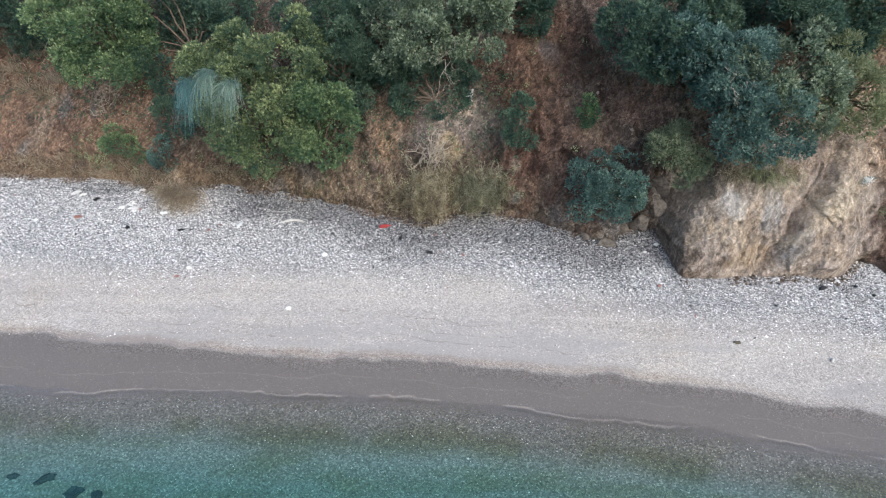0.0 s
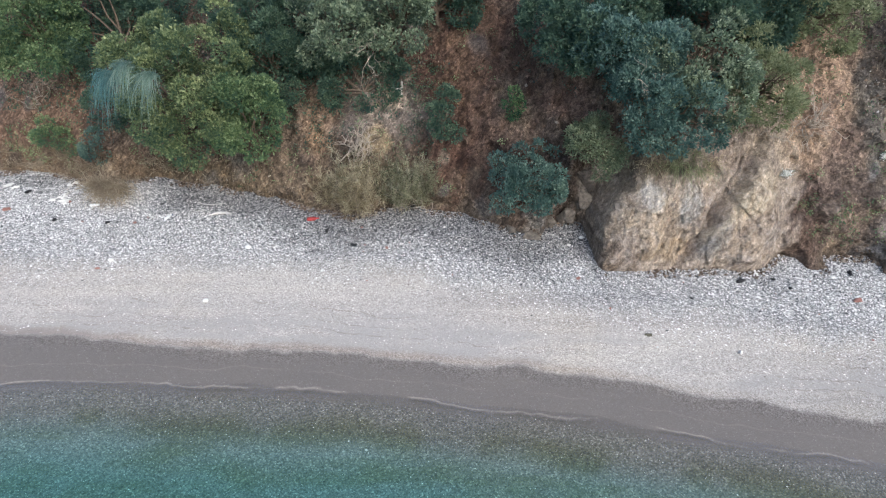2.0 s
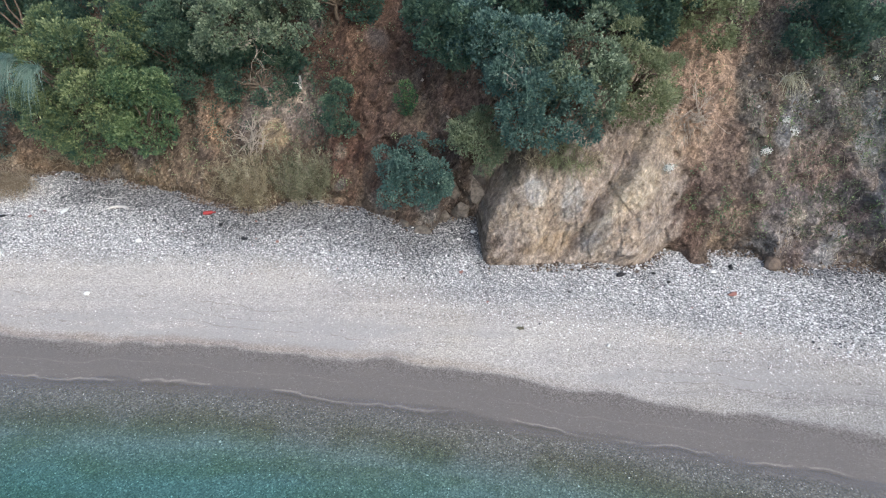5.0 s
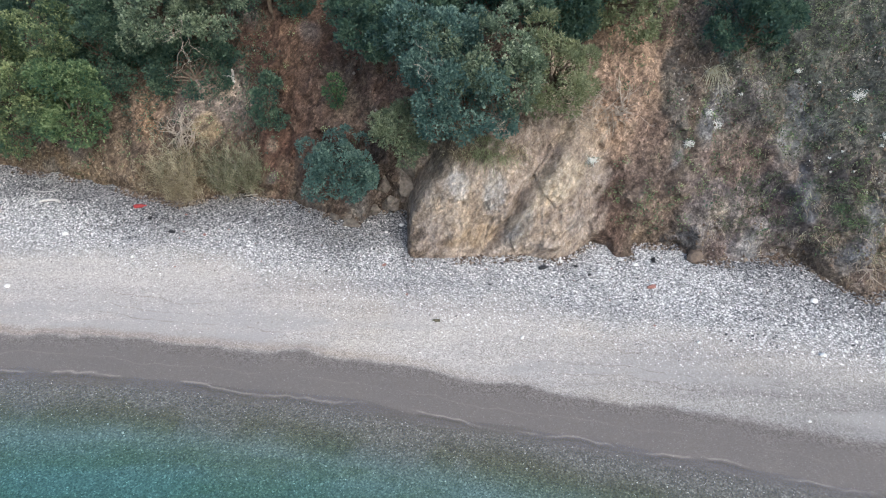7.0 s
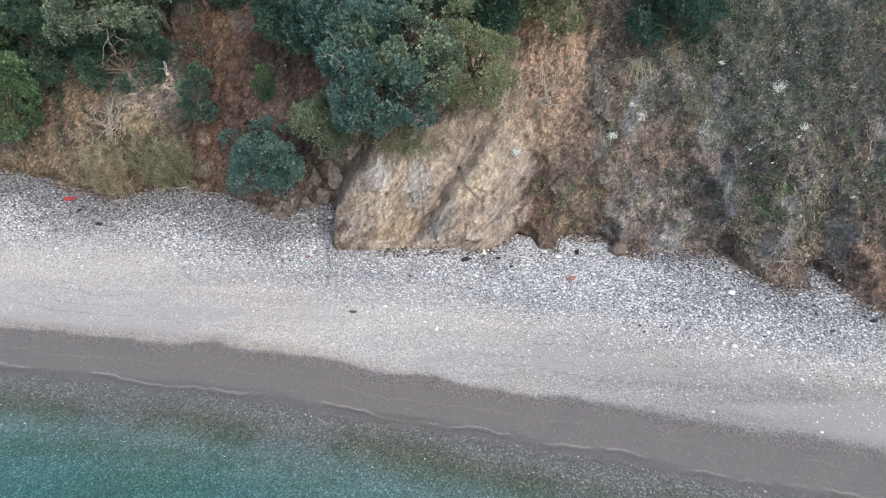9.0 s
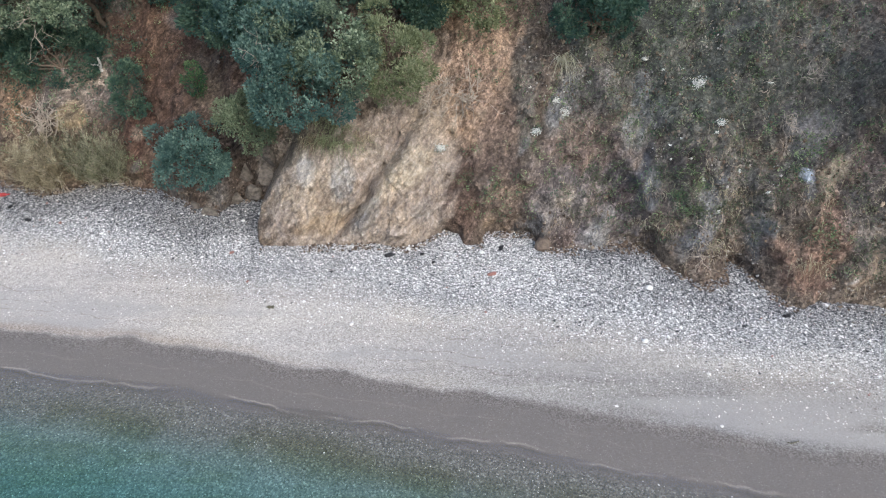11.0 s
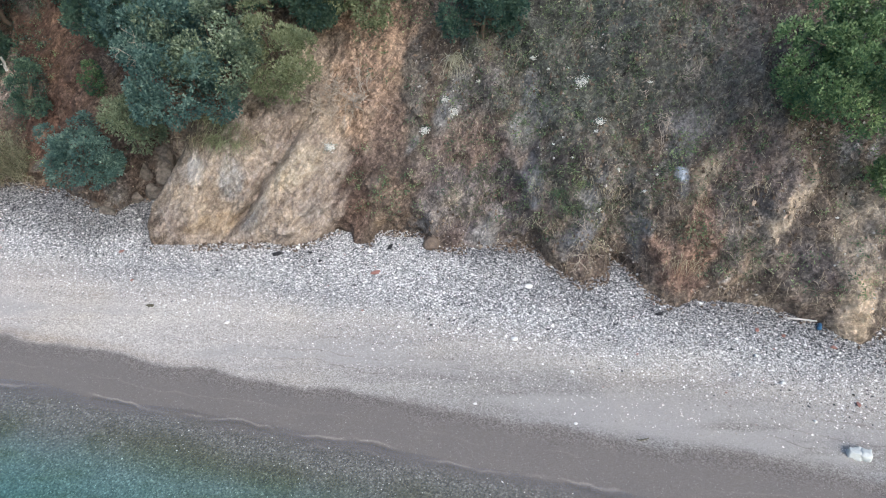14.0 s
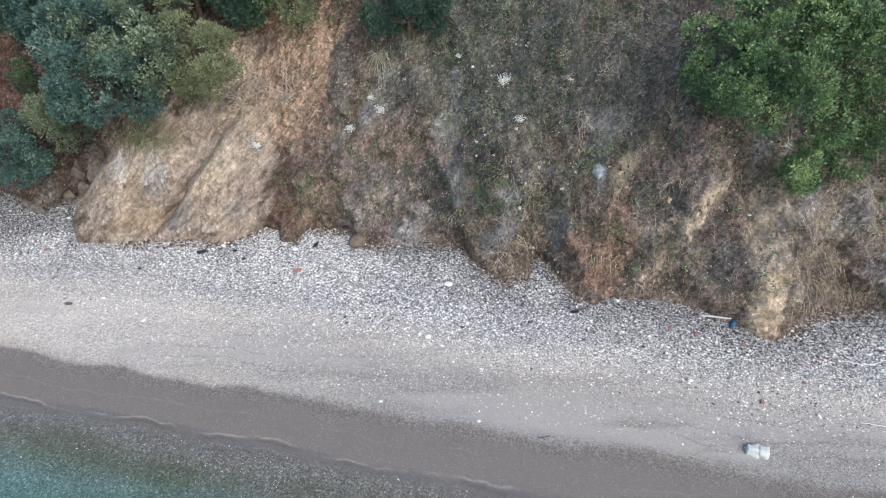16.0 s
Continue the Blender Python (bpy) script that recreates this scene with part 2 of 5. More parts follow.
    bed = k.mix(k.math("MULTIPLY", cover, 0.55), bed, k.mix(1.0, bed, (0.50, 0.52, 0.22), "MULTIPLY"))
    col = k.mix(k.remap(k.math("ADD", s, k.math("MULTIPLY", wob, 0.3)), 0.12, -0.3), col, bed)
    h = k.math("ADD", k.voronoi(42, "Distance"), k.math("MULTIPLY", k.noise(3.0, 5), 1.5))
    k.bump(h, 0.35, 0.02)
    return k.done(col, k.remap(wetmask, 0.0, 1.0, 0.9, 0.42), 0.35)


def water_material():
    k = Mat("shallow_sea_water")
    k.n.remove(k.b)
    d = k.attr("depth")
    tint = k.ramp(k.remap(d, 0.0, 1.6), (0.0, (0.98, 0.98, 0.98)), (0.04, (0.93, 0.95, 0.94)), (0.10, (0.78, 0.89, 0.88)), (0.27, (0.58, 0.82, 0.81)), (1.0, (0.30, 0.70, 0.73)))
    tr = k.n.new("ShaderNodeBsdfTransparent")
    k.link(tint, tr.inputs["Color"])
    gl = k.n.new("ShaderNodeBsdfGlossy")
    gl.inputs["Roughness"].default_value = 0.08
    fr = k.n.new("ShaderNodeLayerWeight")
    fr.inputs["Blend"].default_value = 0.5
    bp = k.n.new("ShaderNodeBump")
    bp.inputs["Strength"].default_value, bp.inputs["Distance"].default_value = 0.5, 0.03
    k.link(k.noise(2.4, 5, 0.6, vec=k.stretch(0.5, 1.25, 1.0)), bp.inputs["Height"])
    k.link(bp.outputs[0], gl.inputs["Normal"])
    k.link(bp.outputs[0], fr.inputs["Normal"])
    mx = k.n.new("ShaderNodeMixShader")
    k.link(k.math("MULTIPLY_ADD", k.math("POWER", fr.outputs["Facing"], 4.0), 0.9, 0.05), mx.inputs[0])
    k.link(tr.outputs[0], mx.inputs[1])
    k.link(gl.outputs[0], mx.inputs[2])
    k.link(mx.outputs[0], k.out.inputs["Surface"])
    return k.m


def cliff_material():
    """Crumbling earth and rock: angular crumbs of three sizes over broad stains."""
    k = Mat("cliff_soil_and_rock")
    base = k.attr("tint", "Color")
    rock = k.attr("rocky")
    soil = k.math("MULTIPLY_ADD", rock, -0.55, 1.0)
    wn = k.n.new("ShaderNodeTexNoise")
    k.link(k.pos(), wn.inputs["Vector"])
    wn.inputs["Scale"].default_value = 3.0
    bent = k.mix(0.12, k.pos(), wn.outputs["Color"], "ADD")
    lean = k.n.new("ShaderNodeMapping")
    k.link(bent, lean.inputs["Vector"])
    lean.inputs["Rotation"].default_value = (0, math.radians(32), 0)
    lean.inputs["Scale"].default_value = (1.25, 1.0, 0.9)
    big, fine = k.noise(0.9, 5, 0.6), k.noise(16, 5, 0.65)
    streak = k.noise(2.6, 5, 0.62, vec=lean.outputs["Vector"], dist=0.5)
    c1, c2, c3 = (k.gray(k.voronoi(q, vec=lean.outputs["Vector"])) for q in (5.0, 13.0, 34.0))
    col = k.mix(1.0, base, k.ramp(big, (0.32, (0.80, 0.78, 0.79)), (0.5, (1.0, 1.0, 1.0)), (0.68, (1.22, 1.20, 1.14))), "MULTIPLY")
    col = k.mix(soil, col, k.mix(1.0, col, k.ramp(streak, (0.30, (0.74, 0.73, 0.74)), (0.5, (1.0, 1.0, 1.0)), (0.70, (1.3, 1.28, 1.24))), "MULTIPLY"))
    for c, lo, hi in ((c1, 0.80, 1.24), (c2, 0.70, 1.36), (c3, 0.74, 1.32)):
        col = k.mix(soil, col, k.mix(1.0, col, k.ramp(c, (0.0, lo), (0.55, 0.98), (1.0, hi)), "MULTIPLY"))
    col = k.mix(1.0, col, k.ramp(fine, (0.3, 0.78), (0.5, 1.0), (0.7, 1.25)), "MULTIPLY")
    tilt = k.n.new("ShaderNodeMapping")                     # bedding that climbs to the east
    k.link(bent, tilt.inputs["Vector"])
    tilt.inputs["Rotation"].default_value = (0, math.radians(42), 0)
    thin = k.n.new("ShaderNodeMapping")
    k.link(tilt.outputs["Vector"], thin.inputs["Vector"])
    thin.inputs["Scale"].default_value = (1.0, 1.0, 6.0)
    bed = k.noise(1.6, 5, 0.6, vec=thin.outputs["Vector"])
    col = k.mix(rock, col, k.mix(1.0, col, k.ramp(bed, (0.34, (0.72, 0.71, 0.70)), (0.5, (1.0, 1.0, 1.0)), (0.66, (1.22, 1.22, 1.20))), "MULTIPLY"))
    lay = k.n.new("ShaderNodeMapping")
    k.link(tilt.outputs["Vector"], lay.inputs["Vector"])
    lay.inputs["Scale"].default_value = (5.0, 5.0, 17.0)
    dash = k.noise(1.0, 4, 0.62, vec=lay.outputs["Vector"])
    col = k.mix(k.math("MULTIPLY_ADD", rock, -0.6, 1.0), col, k.mix(1.0, col, k.ramp(dash, (0.34, (0.62, 0.61, 0.61)), (0.48, (1.0, 1.0, 1.0)), (0.58, (1.08, 1.08, 1.07)), (0.68, (1.5, 1.48, 1.44))), "MULTIPLY"))
    for q, wide in ((1.7, 0.05), (4.6, 0.06)):              # cracks in the bare rock
        gap = k.remap(k.voronoi(q, "Distance", vec=lean.outputs["Vector"], feature="DISTANCE_TO_EDGE"), wide, 0.0)
        gap = k.math("MULTIPLY", k.math("MULTIPLY", gap, rock), k.remap(k.noise(2.0, 3), 0.45, 0.6))
        col = k.mix(k.math("MULTIPLY", gap, 0.3), col, (0.10, 0.075, 0.055))
    blot = k.noise(4.2, 5, 0.7, vec=lean.outputs["Vector"])
    col = k.mix(rock, col, k.mix(1.0, col, k.ramp(blot, (0.33, (0.66, 0.63, 0.60)), (0.48, (1.0, 0.98, 0.95)), (0.60, (1.08, 1.09, 1.12)), (0.72, (1.45, 1.47, 1.50))), "MULTIPLY"))
    h = k.math("ADD", k.math("MULTIPLY", fine, 0.5), k.math("MULTIPLY", streak, 0.9))
    h = k.math("ADD", h, k.math("MULTIPLY", k.math("ADD", c2, k.math("MULTIPLY", c3, 0.5)), 0.22))
    h = k.math("ADD", h, k.math("MULTIPLY", k.voronoi(9.0, "Distance", vec=bent), 0.4))
    h = k.math("ADD", h, k.math("MULTIPLY", k.math("MULTIPLY", bed, rock), 0.8))
    h = k.math("ADD", h, k.math("MULTIPLY", dash, k.math("MULTIPLY_ADD", rock, -0.3, 0.5)))
    k.bump(h, 1.0, 0.105)
    return k.done(col, 0.93, 0.2)


M_GROUND, M_WATER, M_CLIFF = ground_material(), water_material(), cliff_material()
M_COBBLE = stones_material("grey_cobbles", ((0.0, (0.05, 0.052, 0.056)), (0.2, (0.14, 0.144, 0.15)), (0.42, (0.36, 0.353, 0.342)), (0.66, (0.70, 0.685, 0.66)), (1.0, (0.95, 0.935, 0.91))))
M_PEBBLE = stones_material("tan_pebbles", ((0.0, (0.17, 0.15, 0.135)), (0.3, (0.36, 0.32, 0.285)), (0.7, (0.60, 0.55, 0.50)), (1.0, (0.88, 0.85, 0.80))))
M_CLOD = stones_material("soil_clods", ((0.0, (0.06, 0.045, 0.035)), (0.5, (0.16, 0.115, 0.085)), (0.9, (0.27, 0.215, 0.165)), (1.0, (0.36, 0.31, 0.26))), 0.95)
M_FLAKE = stones_material("pale_rock_flakes", ((0.0, (0.14, 0.12, 0.10)), (0.5, (0.27, 0.24, 0.21)), (0.9, (0.42, 0.39, 0.36)), (1.0, (0.6, 0.58, 0.55))), 0.9)
M_WHITE_STONE = plain("white_stone", (0.78, 0.77, 0.74), 0.7, 0.12)
M_CREAM = plain("cream_rock", (0.56, 0.44, 0.33), 0.85, 0.2, 8)
M_FOAM_BLOCK = plain("weathered_polystyrene", (0.60, 0.625, 0.60), 0.75, 0.1, 14)
M_BRICK = plain("worn_red_brick", (0.34, 0.175, 0.145), 0.85, 0.3, 22)
M_RED = plain("red_plastic", (0.36, 0.05, 0.05), 0.55, 0.25, 18)
M_BLACK = plain("black_rubber", (0.025, 0.025, 0.028), 0.6, 0.4, 14)
M_WEEDCLUMP = plain("dried_seaweed", (0.13, 0.12, 0.085), 0.9, 0.5, 20)
M_BROWN_ROCK = plain("brown_boulder", (0.16, 0.125, 0.10), 0.9, 0.45, 4.0, 0.2, 0.03)
M_GREY_ROCK = plain("grey_brown_rock", (0.155, 0.134, 0.115), 0.9, 0.6, 9.0, 0.2, 0.03)
M_SEA_ROCK = plain("weedy_sea_rock", (0.05, 0.075, 0.075), 0.8, 0.5, 5.0)
M_BARK = plain("grey_brown_bark", (0.13, 0.10, 0.075), 0.9, 0.4, 16)
M_TWIG = plain("bleached_twigs", (0.45, 0.385, 0.32), 0.9, 0.35, 12)
M_DRIFT = plain("bleached_driftwood", (0.62, 0.60, 0.57), 0.85, 0.2, 12)
M_PLASTIC = plain("white_plastic", (0.78, 0.80, 0.80), 0.4, 0.08, 10, 0.5)
M_TEAL = plain("teal_plastic", (0.10, 0.36, 0.30), 0.5, 0.2, 12)
M_BLUE = plain("blue_plastic", (0.045, 0.13, 0.24), 0.45, 0.2, 12)
M_FLOWER = plain("white_petals", (0.78, 0.78, 0.74), 0.8, 0.15, 25)
L_OLIVE = leaf_material("olive_green_leaves", (0.034, 0.06, 0.036), (0.135, 0.168, 0.076), (0.42, 0.43, 0.21), 1.7)
L_GREEN = leaf_material("fresh_green_leaves", (0.034, 0.066, 0.036), (0.135, 0.185, 0.082), (0.38, 0.43, 0.22), 2.0)
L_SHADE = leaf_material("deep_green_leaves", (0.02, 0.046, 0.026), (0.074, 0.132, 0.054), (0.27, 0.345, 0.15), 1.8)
L_HOLM = leaf_material("holm_green_leaves", (0.032, 0.063, 0.032), (0.142, 0.198, 0.082), (0.47, 0.53, 0.26), 1.5)
L_TAWNY = leaf_material("tawny_feathery_stems", (0.08, 0.066, 0.044), (0.29, 0.245, 0.165), (0.60, 0.53, 0.38), 1.6, 0.8)
L_DUSTY = leaf_material("dusty_green_stems", (0.055, 0.06, 0.04), (0.21, 0.21, 0.14), (0.47, 0.455, 0.32), 1.6, 0.8)
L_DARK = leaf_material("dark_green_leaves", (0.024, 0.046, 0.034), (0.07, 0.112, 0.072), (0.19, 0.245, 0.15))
L_BLUE = leaf_material("blue_green_leaves", (0.03, 0.056, 0.046), (0.088, 0.142, 0.11), (0.26, 0.335, 0.255))
L_GREY = leaf_material("silvery_olive_leaves", (0.045, 0.062, 0.042), (0.165, 0.198, 0.115), (0.48, 0.50, 0.34), 1.8)
L_BROOM = leaf_material("dull_broom_stems", (0.06, 0.075, 0.042), (0.18, 0.205, 0.115), (0.37, 0.385, 0.24))
L_STRAW = leaf_material("dry_straw", (0.13, 0.103, 0.077), (0.31, 0.26, 0.19), (0.55, 0.48, 0.375), 1.2, 0.8)
L_PALE = leaf_material("pale_grass_blades", (0.19, 0.18, 0.13), (0.42, 0.41, 0.31), (0.66, 0.64, 0.52), 1.2, 0.7)
L_FEATHER = leaf_material("dusty_feathery_stems", (0.17, 0.15, 0.10), (0.40, 0.35, 0.24), (0.64, 0.58, 0.42), 1.6, 0.8)
L_REED = leaf_material("blue_grey_reed_blades", (0.07, 0.115, 0.105), (0.17, 0.25, 0.21), (0.34, 0.42, 0.35), 1.5, 0.6)
L_DULL = leaf_material("dull_olive_leaves", (0.05, 0.065, 0.038), (0.15, 0.172, 0.095), (0.31, 0.325, 0.2))
L_TEAL = leaf_material("teal_reed_blades", (0.045, 0.095, 0.10), (0.10, 0.20, 0.20), (0.20, 0.32, 0.31), 1.5, 0.6)
L_SCRUB = leaf_material("grey_green_scrub", (0.04, 0.052, 0.036), (0.11, 0.13, 0.085), (0.25, 0.265, 0.185), 1.5, 0.8)

# ---- the lie of the land ----
SHORE_X = [-60, -20, -11, -3, 1, 5, 8, 12, 16, 20, 24, 34, 60]
SHORE_Y = [10.4, 10.3, 10.15, 10.05, 9.75, 9.15, 8.55, 7.75, 6.9, 6.1, 5.4, 3.7, 0.5]
FOOT = dict((
    (-60, 19.8), (-20, 19.3), (-16.6, 18.95), (-14.6, 18.6), (-12.1, 18.5), (-11.0, 17.95), (-10.1, 17.7), (-8.85, 18.25), (-7.4, 17.92), (-6.3, 17.65), (-5.2, 17.42), (-4.04, 17.0),
    (-2.5, 16.36), (-1.65, 15.98), (-0.9, 16.4), (0.3, 16.67), (1.0, 16.3), (1.84, 16.22), (2.3, 15.85), (2.65, 15.75), (3.4, 15.1), (4.0, 15.05), (4.25, 15.6), (4.7, 15.75)))
FOOT.update((
    (5.25, 15.7), (5.4, 13.75), (5.5, 13.56), (6.3, 13.5), (7.6, 13.54), (8.5, 13.6), (9.4, 13.42), (9.75, 13.55), (10.45, 14.18), (10.85, 14.1), (11.0, 13.5), (11.45, 13.44), (11.58, 14.05),
    (12.8, 14.0), (13.0, 13.46), (14.0, 13.22), (14.6, 13.2), (14.85, 13.42), (15.8, 13.3), (16.05, 12.6), (16.6, 12.1), (16.86, 11.85), (17.1, 12.0)))
FOOT.update((
    (17.45, 12.0), (17.75, 12.75), (17.95, 12.62), (18.3, 11.65), (18.75, 11.1), (18.95, 11.0), (19.5, 11.25), (20.35, 11.12), (21.1, 11.02), (21.55, 10.8), (21.85, 10.55), (22.3, 10.1),
    (22.65, 9.87), (22.9, 9.92), (23.25, 10.3), (23.9, 10.7), (24.8, 10.85), (25.5, 10.76), (30, 10.2), (60, 6.5)))
FX, FY = np.array(list(FOOT)), np.array(list(FOOT.values()))
FINE_X = np.arange(-60, 60, 0.1)
FIRM_Y = np.convolve(np.pad(np.interp(FINE_X, FX, FY), 10, mode="edge"), np.hanning(21) / np.hanning(21).sum(), mode="valid")
SOFT_Y = np.convolve(np.pad(np.interp(FINE_X, FX, FY), 40, mode="edge"), np.hanning(81) / np.hanning(81).sum(), mode="valid")


def shore(x):
    x = np.asarray(x, float)
    return np.interp(x, SHORE_X, SHORE_Y) + 0.12 * vnoise(x * 0.5, 0.5) + 0.05 * vnoise(x * 1.7, 3.5)


def foot(x):
    return np.interp(x, FX, FY) + 0.07 * fbm(np.asarray(x, float) * 2.3, 0.7, 1.0, 3)


def beach_z(x, y):
    s = y - shore(x)
    z = np.interp(s, [-500, -60, -8, -3, 0, 1.4, 2.6, 4.0, 5.5, 8.0, 20], [-25, -9, -1.6, -0.62, 0, 0.29, 0.6, 0.97, 1.22, 1.42, 1.6])
    return z + 0.035 * fbm(x * 0.7, y * 0.9, 2.0) * smooth(0.0, 1.5, np.abs(s)) + 0.015 * vnoise(x * 2.1, y * 2.3, 5.0)


def facets(u, v, size, seed):
    """Broken planes: uneven cells, each set in or out and tilted its own way."""
    u, v = u / size, v / size
    iu, iv = np.floor(u), np.floor(v)
    best, out = np.full(np.shape(u), 9.0), np.zeros(np.shape(u))
    for a in (-1, 0, 1):
        for b in (-1, 0, 1):
            i, j = iu + a, iv + b
            k = np.full(np.shape(u), float(seed))
            du, dv = u - i - hash3(i, j, k), v - j - hash3(i, j, k + 1)
            d = du * du + dv * dv
            h = hash3(i, j, k + 2) - 0.5 + du * (1.6 * hash3(i, j, k + 3) - 0.8) + dv * (1.6 * hash3(i, j, k + 4) - 0.8)
            out = np.where(d < best, h, out)
            best = np.minimum(d, best)
    return out


def cliff_y(x, z):
    """How far back the cliff's face lies at height z."""
    x, z = np.asarray(x, float), np.asarray(z, float)
    soft = np.interp(x, FINE_X, SOFT_Y)
    k = smooth(1.4, 4.6, z)
    near = smooth(1.15, 1.7, z)
    low = foot(x) * (1 - near) + np.interp(x, FINE_X, FIRM_Y) * near
    block = smooth(3.5, 4.5, x) * (1 - smooth(9.0, 10.2, x))          # the ochre rock, whose left edge leans back
    low = low * (1 - block) + foot(x - np.interp(z, [1.2, 2.0, 3.6], [0, 0.12, 1.15])) * block
    h = z - 1.2
    g = np.interp(h, [-1, 0, 0.8, 1.6, 2.4, 3.4, 4.0, 4.8, 6.3, 9, 14, 20, 60], [-0.15, 0, 0.2, 0.62, 1.2, 2.05, 2.62, 3.4, 5.0, 9, 20, 50, 400])
    y = low * (1 - k) + soft * k + g
    up = smooth(0.9, 2.0, z) * (0.45 + 0.55 * smooth(-9.5, -7.0, x))
    rock = np.clip(1 - np.abs(x - 8.2) / 3.1, 0, 1) ** 0.5 * (1 - smooth(3.6, 5.0, z))
    d = x - 8.0 - 0.74 * (z - 1.63)                                    # across the groove that climbs the rock
    along = z + 0.6 * x
    form = np.interp(d + 0.08 * vnoise(x * 1.3, z * 1.5, 3.0), [-3.2, -1.9, -1.35, -0.9, -0.4, -0.13, 0.03, 0.16, 1.0, 2.2], [0.15, -0.26, -0.16, 0.14, 0.12, 0.46, -0.2, -0.34, -0.26, -0.24])
    ribs = 0.02 * vnoise(x * 9.0, z * 7.0, 4.0) + 0.24 * facets(d + 0.15 * vnoise(x * 2, z * 2), along * 0.8, 0.95, 3) + 0.07 * facets(x, z, 0.33, 8) + 0.03 * facets(x, z, 0.12, 5)
    knobs = 0.09 * fbm(x * 1.5, z * 1.9, 8.0, 4) + 0.03 * (1 - 2 * np.abs(vnoise(x * 4.2, z * 4.4, 3.0)))
    y = y + rock * smooth(1.0, 1.7, z) * (form + ribs + knobs)
    gully = np.abs(vnoise(x * 0.75 + 0.3 * z, z * 0.18, 6.0))
    y = y + (1 - rock) * up * (0.55 * gully - 0.22)
    side = smooth(11.0, 13.0, x)                                       # slanting ledges and scars
    slant = x - 0.6 * z
    y = y + side * up * (0.10 * (1 - 2 * np.abs(vnoise(slant * 1.1, z * 0.6, 2.0))) + 0.03 * (1 - 2 * np.abs(vnoise(slant * 3.1, z * 2.0, 5.0))))
    y = y + up * (1 - 0.6 * rock) * 0.45 * fbm(x * 0.55, z * 0.6, 3.3, 3) + (0.25 + 0.75 * up) * (1 - 0.8 * rock) * (0.27 * fbm(x * 1.9, z * 1.6, 1.7, 5) + 0.16 * np.abs(vnoise(x * 3.1 - z, z * 2.2, 7.0)) + 0.10 * vnoise(x * 6.5 + 0.6 * z, z * 4.6, 2.2) + 0.05 * vnoise(x * 14, z * 11, 5.2))
    hard = smooth(-0.1, 0.25, fbm(x * 0.7, z * 0.7, 12.0, 3)) * up * (1 - rock)      # bands of broken stone in the earth
    y = y + hard * (0.17 * facets(x - 0.3 * z, z * 0.85, 0.75, 13) + 0.06 * facets(x, z, 0.24, 17))
    return y


def spread(lo, a, b, hi, step, n):
    """Even steps from a to b, then wider and wider ones out to lo and hi."""
    out = np.arange(a, b + step / 2, step)
    left = a - (a - lo) * np.linspace(0, 1, n)[1:][::-1] ** 3
    right = b + (hi - b) * np.linspace(0, 1, n)[1:] ** 3
    return np.r_[left, out, right]


# beach and sea bed: one sheet out to the horizon
gx = spread(-900, -20, 34, 900, 0.18, 14)
gs = spread(-900, -4.5, 10.0, 40, 0.14, 14)
GX, GS = np.meshgrid(gx, gs, indexing="ij")
GY = shore(GX) + GS
me = mesh_of("ground", np.stack([GX, GY, beach_z(GX, GY)], -1).reshape(-1, 3), grid_faces(len(gx), len(gs)))
put_attr(me, "offshore", GS.ravel())
ground = tagged(part("ground", me, M_GROUND), "grey and tan shingle beach with wet sand by the sea", "beach", kind="structure")

# the sea
ws = np.r_[-1500, -600, -200, -80, -30, -14, np.arange(-8, 0.31, 0.12)]
WX, WS = np.meshgrid(gx, ws, indexing="ij")
WY = shore(WX) + WS
WZ = 0.012 * vnoise(WX * 0.9, WY * 1.7, 9.0) * (WS > -20)
me = mesh_of("sea", np.stack([WX, WY, WZ], -1).reshape(-1, 3), grid_faces(len(gx), len(ws)))
put_attr(me, "depth", np.maximum(0, WZ - beach_z(WX, WY)).ravel())
sea = tagged(part("sea", me, M_WATER), "clear shallow turquoise sea over pebbles", "water", kind="structure")

# cliff and hillside
cx = spread(-900, -19, 33, 900, 0.055, 12)
cx = np.unique(np.r_[cx, np.arange(5.1, 11.2, 0.026)])
cz = np.r_[np.arange(0.3, 1.0, 0.1), np.arange(1.0, 5.0, 0.04), np.arange(5.0, 8.6, 0.065), np.linspace(8.8, 15.2, 22), 20, 30, 61]
CX, CZ = np.meshgrid(cx, cz, indexing="ij")
CY = cliff_y(CX, CZ)
TINT = np.empty(CX.shape + (3,))
TINT[:] = (0.155, 0.115, 0.085)
ROCKY = np.zeros(CX.shape)


def patch(x, z, rx, rz, color, strength=1.0, rocky=None, edge=0.5, lean=0.0):
    """Lays a blotch of another soil, rock or painted shading on the face, with a ragged rim."""
    reach = 1.9 * rx + abs(lean) * 2.2 * rz
    i0, i1 = np.searchsorted(cx, (x - reach, x + reach))
    j0, j1 = np.searchsorted(cz, (z - 1.9 * rz, z + 1.9 * rz))
    w = (slice(i0, i1), slice(j0, j1))
    X, Z = CX[w], CZ[w]
    if X.size == 0:
        return
    r = np.hypot((X - x - lean * (Z - z)) / rx, (Z - z) / rz) + 0.45 * fbm(X * 1.1 + x, Z * 1.1, z, 4) + 0.6 * fbm((X - 0.6 * Z) * 3.6, Z * 2.6, x, 4)
    k = strength * (1 - smooth(1 - edge, 1 + edge * 0.4, r))
    TINT[w] = TINT[w] * (1 - k[..., None]) + np.array(color) * k[..., None]
    if rocky is not None:
        ROCKY[w] = ROCKY[w] * (1 - k) + rocky * k


